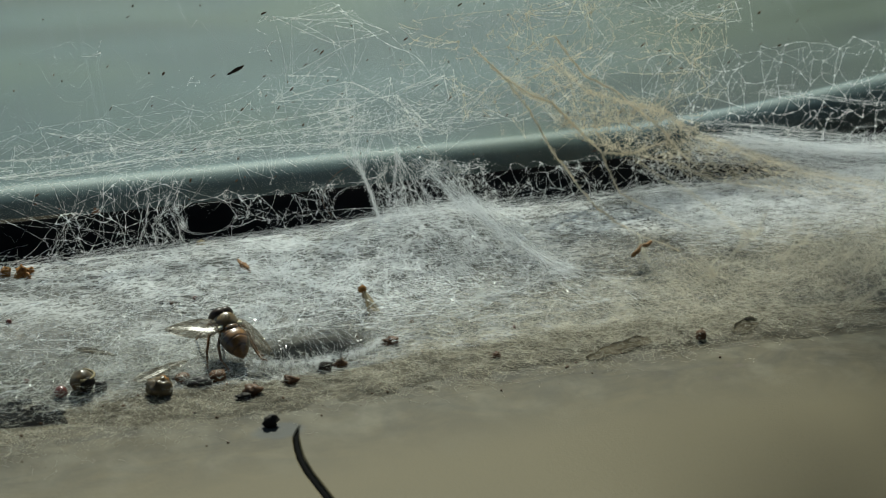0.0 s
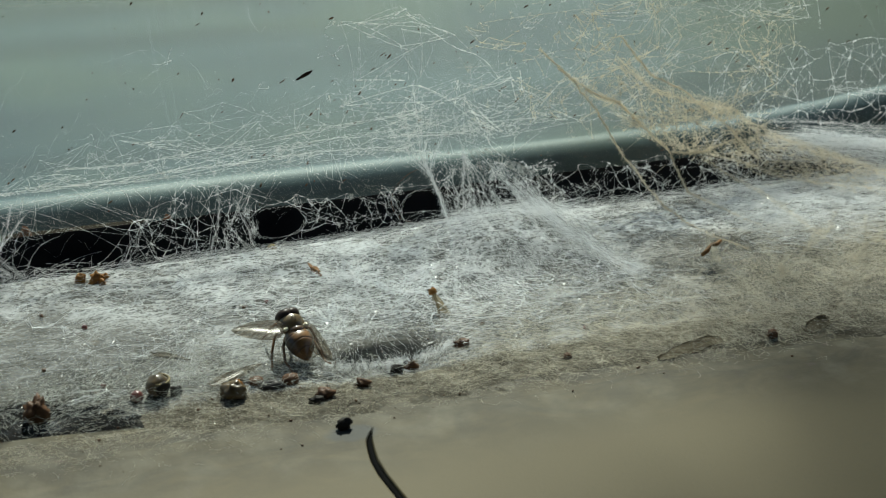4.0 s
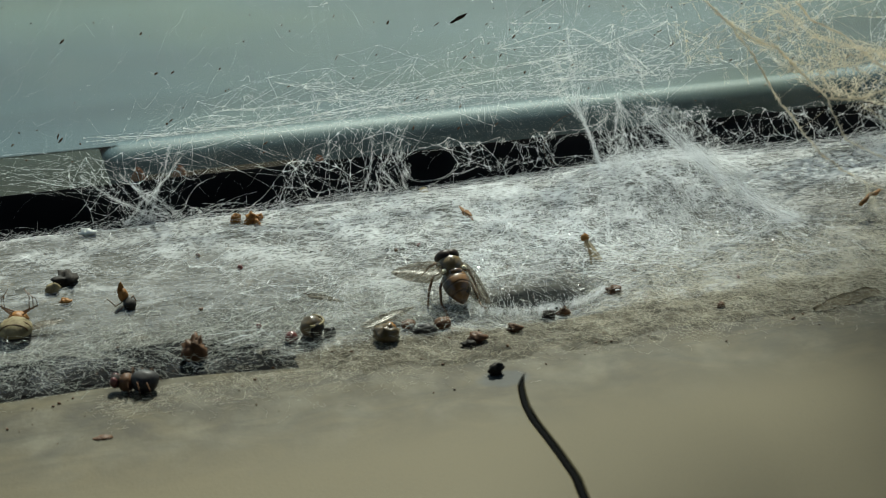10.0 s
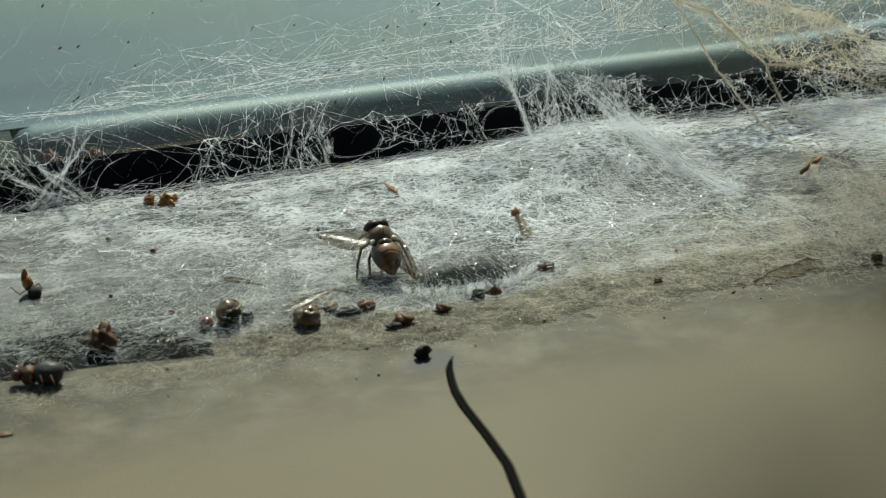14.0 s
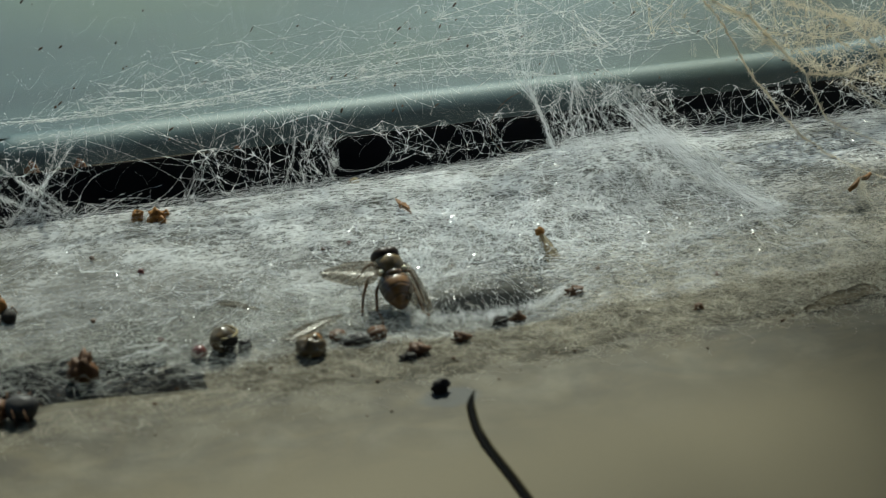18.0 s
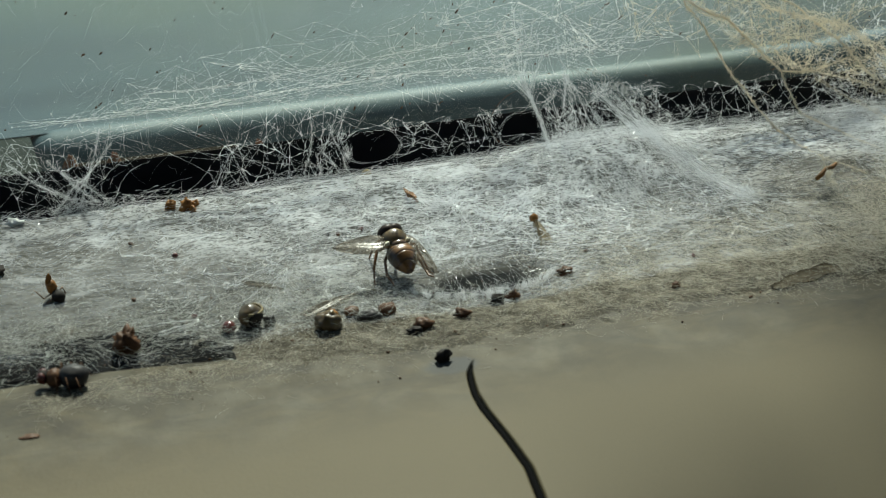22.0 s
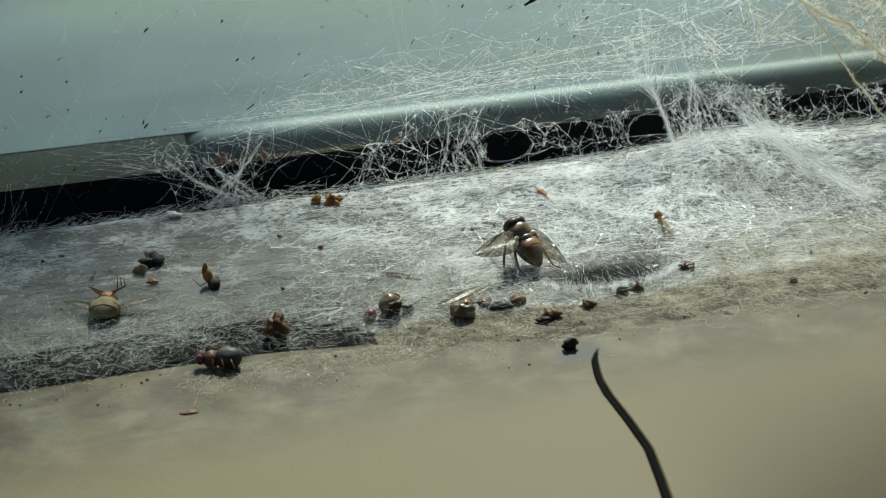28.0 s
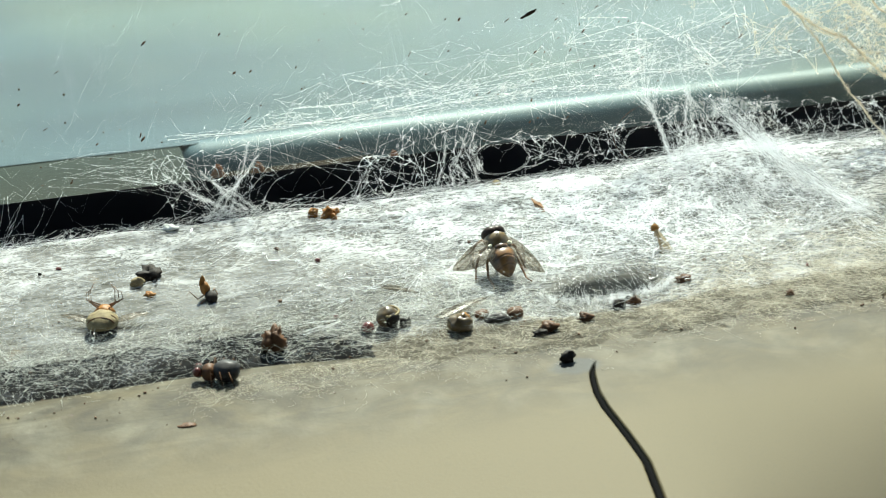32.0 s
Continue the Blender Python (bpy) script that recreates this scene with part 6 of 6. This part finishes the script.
# ---- unseen tree, added so that its bough tips shade ledge and dashboard ----
def shade_tree():
    way = Vector((math.sin(_az) * math.cos(_el), math.cos(_az) * math.cos(_el), math.sin(_el)))
    c = Vector((0.137, -0.141, 0.0)) + way * 3.6
    base = Vector((c.x + 2.0, c.y - 0.3, -1.6))
    tree = thing("tree", Matrix.Translation(base), "unseen leafy tree added ahead of the vehicle to cast shade", "tree")
    o = c - base
    part("trunk", tube([(0, 0, 0), (-60, 30, 1200), (40, -20, 2400), (-100, -60, 3400), (-150, -100, 4300)], [75, 62, 50, 36, 14], 12), BROWN, tree)
    for k, (ax, ay, az) in enumerate(((o.x, o.y, o.z), (0.5, -0.3, 4.3), (-0.5, 0.6, 4.5), (0.6, 0.5, 3.9))):
        s = Vector((-0.05, -0.03, 2.9))
        e = Vector((ax, ay, az))
        part("limb", tube([tuple((s + (e - s) * t + Vector((0, 0, 0.12 * math.sin(3 * t)))) / MM) for t in (0, 0.3, 0.6, 0.85, 1.0)], [34, 26, 18, 10, 4], 8), BROWN, tree)
    r = random.Random(3)
    bm = bmesh.new()
    for cx, cy, cz, rad, n in ((0.5, -0.3, 4.4, 0.5, 700), (-0.5, 0.6, 4.6, 0.5, 700), (0.6, 0.5, 4.1, 0.45, 600), (0.0, 0.2, 5.0, 0.5, 600)):
        for _ in range(n):
            d = Vector((r.gauss(0, 1), r.gauss(0, 1), r.gauss(0, 1))).normalized() * rad * r.random() ** 0.4
            big = 0.045 if rad > 0.2 else 0.018
            q = Euler((r.uniform(0, 6), r.uniform(0, 6), r.uniform(0, 6))).to_matrix()
            p = Vector((cx, cy, cz)) + d
            vs = [bm.verts.new(p + q @ Vector(v) * big) for v in ((-1, 0, 0), (0, -0.45, 0.1), (1, 0, 0), (0, 0.45, 0.1))]
            bm.faces.new(vs)
    part("crown", bm, LEAF, tree, "loose crown of small green leaves", smooth=False)
    # unseen leaf clusters, added and moved across the sun for soft shade
    tips = []
    for rad, n, tx, ty in ((0.085, 165, -0.095, 0.045), (0.085, 115, 0.074, -0.118)):
        bm = bmesh.new()
        for _ in range(n):
            d = Vector((r.gauss(0, 1), r.gauss(0, 1), r.gauss(0, 1))).normalized() * rad * r.random() ** 0.4
            q = Euler((r.uniform(0, 6), r.uniform(0, 6), r.uniform(0, 6))).to_matrix()
            bm.faces.new([bm.verts.new(d + q @ Vector(v) * 0.018) for v in ((-1, 0, 0), (0, -0.45, 0.1), (1, 0, 0), (0, 0.45, 0.1))])
        tips.append((part("bough", bm, LEAF, tree, "unseen leaf cluster added to move soft shade over the dashboard", smooth=False), Vector((tx, ty, 0.0)) + way * 3.45 - base))
    return tips


SHADE_TIPS = shade_tree()


def far_tree(x, y, high, seed):
    """A broad leafy tree some way off, mirrored in the bonnet."""
    r = random.Random(seed)
    tree = thing("tree", pose(x, y, -1.6), "broad green leafy tree standing off on the lawn", "tree", "trees on the lawn")
    part("trunk", tube([(0, 0, 0), (60, 40, high * 300), (-40, 20, high * 600), (30, -20, high * 900)], [190, 150, 110, 40], 12), BROWN, tree)
    for k in range(6):
        a = 6.28 * k / 6 + r.uniform(-0.3, 0.3)
        z = high * r.uniform(380, 620)
        part("limb", tube([(0, 0, z), (600 * math.cos(a), 600 * math.sin(a), z + 500), (1300 * math.cos(a), 1300 * math.sin(a), z + 1300)], [70, 45, 15], 8), BROWN, tree)
    bm = bmesh.new()
    for _ in range(26):
        c = Vector((r.gauss(0, 0.9), r.gauss(0, 0.9), high * r.uniform(0.42, 1.0)))
        for _ in range(150):
            d = Vector((r.gauss(0, 1), r.gauss(0, 1), r.gauss(0, 0.8))).normalized() * 0.85 * r.random() ** 0.4
            q = Euler((r.uniform(0, 6), r.uniform(0, 6), r.uniform(0, 6))).to_matrix()
            bm.faces.new([bm.verts.new(c + d + q @ Vector(v) * 0.13) for v in ((-1, 0, 0), (0, -0.5, 0.1), (1, 0, 0), (0, 0.5, 0.1))])
    part("crown", bm, LEAF, tree, "full crown of green leaves", smooth=False)


far_tree(7.6, 10.0, 6.5, 21)
far_tree(9.6, 8.8, 6.0, 22)


# ---- the fly ----
def leg_bm(points):
    return tube(points, [0.24, 0.2, 0.17, 0.12, 0.09, 0.06][:len(points)], 7)


def build_fly():
    """Facing +y, back up; the origin lies at the waist."""
    fly = thing("fly", pose(0, 0, 0), "live brown hoverfly with cream tufts and clear wings", "fly")

    def abdomen(q):
        s = (q.y + 2.4) / 4.8
        k = 0.62 + 0.5 * math.sin(math.pi * min(1, max(0, s * 0.85 + 0.08)))
        return Vector((q.x * k, q.y - 1.75, q.z * k - 0.15 - 0.05 * (q.y - 0.8) ** 2))

    part("abdomen", lump(1.72, 2.85, 1.3, 0.03, 1, 28, 24, shape=abdomen), ABDOMEN, fly, "glossy bronze-brown abdomen with darker joints")
    th = part("thorax", lump(1.75, 1.65, 1.45, 0.03, 2, 22, 16, shape=lambda q: Vector((q.x, q.y + 0.95, q.z + 0.25))), THORAX, fly, "olive-brown thorax")
    part("scutellum", lump(1.0, 0.55, 0.4, 0.03, 3, shape=lambda q: Vector((q.x, q.y - 0.55, q.z + 0.95))), CHITIN_BROWN, th)
    for s in (-1, 1):
        part("tuft", lump(0.36, 0.3, 0.26, 0.6, 4 + s, scale=3, shape=lambda q: Vector((q.x + s * 1.4, q.y - 0.1, q.z + 0.8))), CREAM, th, "cream tuft at the wing base")
    head = part("head", lump(1.72, 0.98, 1.3, 0.0, 1, 20, 14, shape=lambda q: Vector((q.x, q.y + 2.25, q.z + 0.35))), EYE_DARK, fly, "dark round head")
    for s in (-1, 1):
        part("eye", lump(1.25, 0.95, 1.26, 0.0, 2, 20, 16, shape=lambda q: Vector((q.x + s * 0.42, q.y + 2.15, q.z + 0.5))), EYE_DARK, head, "large dark compound eye")
        part("antenna", tube([(s * 0.25, 2.9, 0.5), (s * 0.4, 3.5, 0.4), (s * 0.5, 3.9, 0.1)], [0.12, 0.1, 0.04]), CHITIN_DARK, head)
    r = random.Random(5)
    bm = bmesh.new()
    for _ in range(260):
        a, e = r.uniform(0, 6.28), r.uniform(0.1, 1.5)
        n = Vector((math.cos(a) * math.cos(e), math.sin(a) * math.cos(e), math.sin(e)))
        c = Vector((n.x * 1.75, n.y * 1.65 + 0.95, n.z * 1.45 + 0.25)) if r.random() < 0.6 else Vector((n.x * 1.7, n.y * 2.6 - 1.8, n.z * 1.25 - 0.4))
        tip = c + (n + Vector((0, -0.7, 0.2))).normalized() * r.uniform(0.2, 0.5)
        side = n.cross(Vector((0.3, 1, 0.2))).normalized() * 0.022
        bm.faces.new([bm.verts.new(v * MM) for v in (c - side, c + side, tip)])
    part("bristles", bm, CHITIN_DARK, fly, "short dark bristles", smooth=False)
    legs = (
        ((0.8, 1.5, -0.7), (1.3, 2.4, -0.9), (1.6, 3.0, -2.4), (1.7, 3.4, -4.2), (1.8, 3.8, -5.4)),
        ((1.2, 0.9, -0.8), (2.6, 0.2, -0.5), (3.4, -1.2, -2.0), (3.8, -2.6, -3.0), (4.1, -3.4, -3.0)),
        ((1.0, 0.0, -0.9), (2.2, -1.6, -0.7), (2.6, -3.4, -1.5), (2.5, -4.9, -1.4), (2.8, -5.8, -1.0)),
    )
    for s in (-1, 1):
        for l in legs:
            part("leg", leg_bm([(s * x, y, z) for x, y, z in l]), LEG, fly, "thin amber-brown jointed leg")
    left = part("wing", wing_bm(6.8, 3.3, -1), WING, fly, "clear veined wing held out sideways")
    right = part("wing", wing_bm(7.0, 3.1, 1), WING, fly, "clear veined wing folded back")
    fly.scale = (1.14, 1.14, 1.14)
    return fly, left, right


FLY, WING_L, WING_R = build_fly()
# seconds, x, y (m), heading and pitch (degrees)
FLY_ROWS = [
    (0.0, 0.00940, -0.01340, 12.3, 19.2),
    (0.5, 0.00939, -0.01371, 10.5, 18.8),
    (1.0, 0.00943, -0.01396, 8.7, 18.4),
    (1.5, 0.00957, -0.01380, 6.5, 19.5),
    (2.0, 0.00944, -0.01416, 4.3, 20.6),
    (2.5, 0.00939, -0.01429, 6.2, 21.0),
    (4.5, 0.00858, -0.01210, 11.9, 22.6),
    (5.0, 0.00869, -0.01251, 15.0, 23.0),
    (5.5, 0.00936, -0.01158, 14.3, 21.0),
    (6.0, 0.01057, -0.01026, 11.1, 19.1),
    (6.5, 0.01094, -0.00728, 9.9, 21.9),
    (7.0, 0.00860, -0.01007, 24.2, 24.7),
    (7.5, 0.00875, -0.01050, 7.6, 24.2),
    (8.0, 0.00849, -0.01107, 0.8, 23.8),
    (8.5, 0.00952, -0.01015, 12.8, 26.0),
    (9.0, 0.00995, -0.01133, 4.7, 28.1),
    (9.5, 0.00958, -0.01194, 4.1, 27.4),
    (10.0, 0.00979, -0.01195, 6.1, 26.7),
    (10.5, 0.00972, -0.01189, 6.4, 27.0),
    (11.0, 0.00949, -0.01167, 10.4, 27.3),
    (11.5, 0.00968, -0.01167, 6.4, 26.7),
    (12.0, 0.00986, -0.01167, 5.1, 26.1),
    (12.5, 0.00968, -0.01200, 1.9, 26.5),
    (13.0, 0.00941, -0.01225, -1.2, 27.0),
    (13.5, 0.00912, -0.01243, 12.0, 25.6),
    (14.0, 0.01138, -0.00977, 3.5, 24.3),
    (14.5, 0.01128, -0.01081, -1.4, 24.3),
    (16.5, 0.00995, -0.01231, 4.3, 24.2),
    (17.0, 0.00997, -0.01252, 3.3, 24.2),
    (17.5, 0.01007, -0.01225, 3.3, 25.0),
    (18.0, 0.01016, -0.01210, 3.0, 25.8),
    (18.5, 0.01003, -0.01185, -0.2, 23.2),
    (19.0, 0.00977, -0.01195, -2.8, 20.6),
    (19.5, 0.00935, -0.01143, 18.1, 18.4),
    (20.0, 0.01088, -0.00907, -1.2, 16.3),
    (20.5, 0.01108, -0.00976, -7.6, 17.5),
    (21.0, 0.01106, -0.00972, 1.4, 18.7),
    (21.5, 0.00979, -0.01066, 2.3, 16.5),
    (22.0, 0.01086, -0.00894, 5.2, 14.2),
    (22.5, 0.01047, -0.00980, 0.9, 16.1),
    (23.0, 0.01015, -0.01050, 5.4, 17.9),
    (23.5, 0.00991, -0.00961, 10.0, 15.0),
    (24.0, 0.00844, -0.00795, 7.5, 12.1),
    (24.5, 0.00928, -0.00769, 3.8, 11.5),
    (25.0, 0.00862, -0.00880, -3.6, 10.9),
    (25.5, 0.00821, -0.00823, 1.4, 13.3),
    (27.5, 0.00934, -0.00866, 2.4, 22.8),
    (28.0, 0.01040, -0.00807, 20.2, 25.2),
    (28.5, 0.01031, -0.00915, 19.3, 25.4),
    (29.0, 0.01000, -0.00987, 16.9, 25.6),
    (29.5, 0.00908, -0.00782, 12.1, 24.3),
    (30.0, 0.00991, -0.00427, 19.0, 23.0),
    (30.5, 0.00948, -0.00571, 16.0, 24.2),
    (31.0, 0.00900, -0.00668, 17.3, 25.5),
    (31.5, 0.00847, -0.00780, 16.6, 24.9),
    (32.0, 0.00762, -0.00605, 6.2, 24.4),
]
# seconds, how far the spread wing is swept forward (degrees)
SWEEP = ((0.0, 20), (4.5, 18), (5.5, 19), (6.0, 43), (6.5, 12), (7.0, -5), (8.0, -16), (8.5, 5), (9.0, 14), (10.0, 12), (11.0, 15), (13.0, 8), (13.5, -1), (14.0, 23), (14.5, 24), (16.5, 13), (19.0, 8), (19.5, -10), (20.0, 18), (20.5, 21), (21.0, 18), (21.5, 9), (22.0, 14), (22.5, 4), (23.0, 9), (23.5, 1), (24.0, -20), (25.0, -26), (25.5, -28), (27.5, -11), (28.0, -2), (29.0, -3), (29.5, -27), (30.0, -30), (30.5, -25), (32.0, -22))
# seconds, how far the folded wing stands off the body (degrees)
FOLD = ((0.0, 34), (6.0, 26), (7.0, 44), (8.0, 42), (9.0, 30), (13.0, 30), (13.5, 38), (14.0, 26), (19.0, 28), (19.5, 40), (20.0, 28), (23.0, 34), (24.0, 52), (25.5, 50), (27.5, 34), (29.0, 34), (29.5, 42), (30.5, 44), (32.0, 44))


# seconds, how far each added leaf cluster stands off its shade (m)
SWING = (
    ((0.0, -0.42), (5.0, -0.38), (7.0, -0.40), (9.0, -0.05), (10.0, -0.10), (11.0, 0.0), (12.0, -0.12), (13.0, -0.30), (14.0, -0.08), (15.5, -0.20), (17.0, -0.05), (18.0, -0.06), (19.0, -0.34), (20.0, -0.36), (21.0, -0.07), (22.5, -0.03), (24.0, 0.0), (26.0, -0.03), (28.0, 0.0), (30.0, -0.02), (31.2, 0.0), (32.0, -0.10)),
    ((0.0, 0.055), (2.0, 0.045), (5.0, 0.0), (6.0, -0.015), (7.0, 0.0), (8.0, 0.020), (9.0, -0.005), (11.0, 0.020), (12.0, 0.010), (14.0, 0.022), (17.0, 0.0), (19.0, 0.006), (20.0, -0.006), (21.5, 0.010), (24.0, 0.022), (28.0, 0.018), (29.0, 0.008), (32.0, 0.020)),
)


def motions():
    for (tip, at), rows in zip(SHADE_TIPS, SWING):
        walk(tip, [(t, Matrix.Translation(at + Vector((d, 0, 0)))) for t, d in rows])
    walk(FLY, [(t, pose(x, y, 0.0044, p, 0, a)) for t, x, y, a, p in FLY_ROWS])
    walk(WING_L, [(t, pose(-1.35 * MM, 0.75 * MM, 0.95 * MM, 0, -6, 3 - a)) for t, a in SWEEP])
    walk(WING_R, [(t, pose(1.35 * MM, 0.75 * MM, 0.95 * MM, 0, 8, -104 + a)) for t, a in FOLD])


motions()
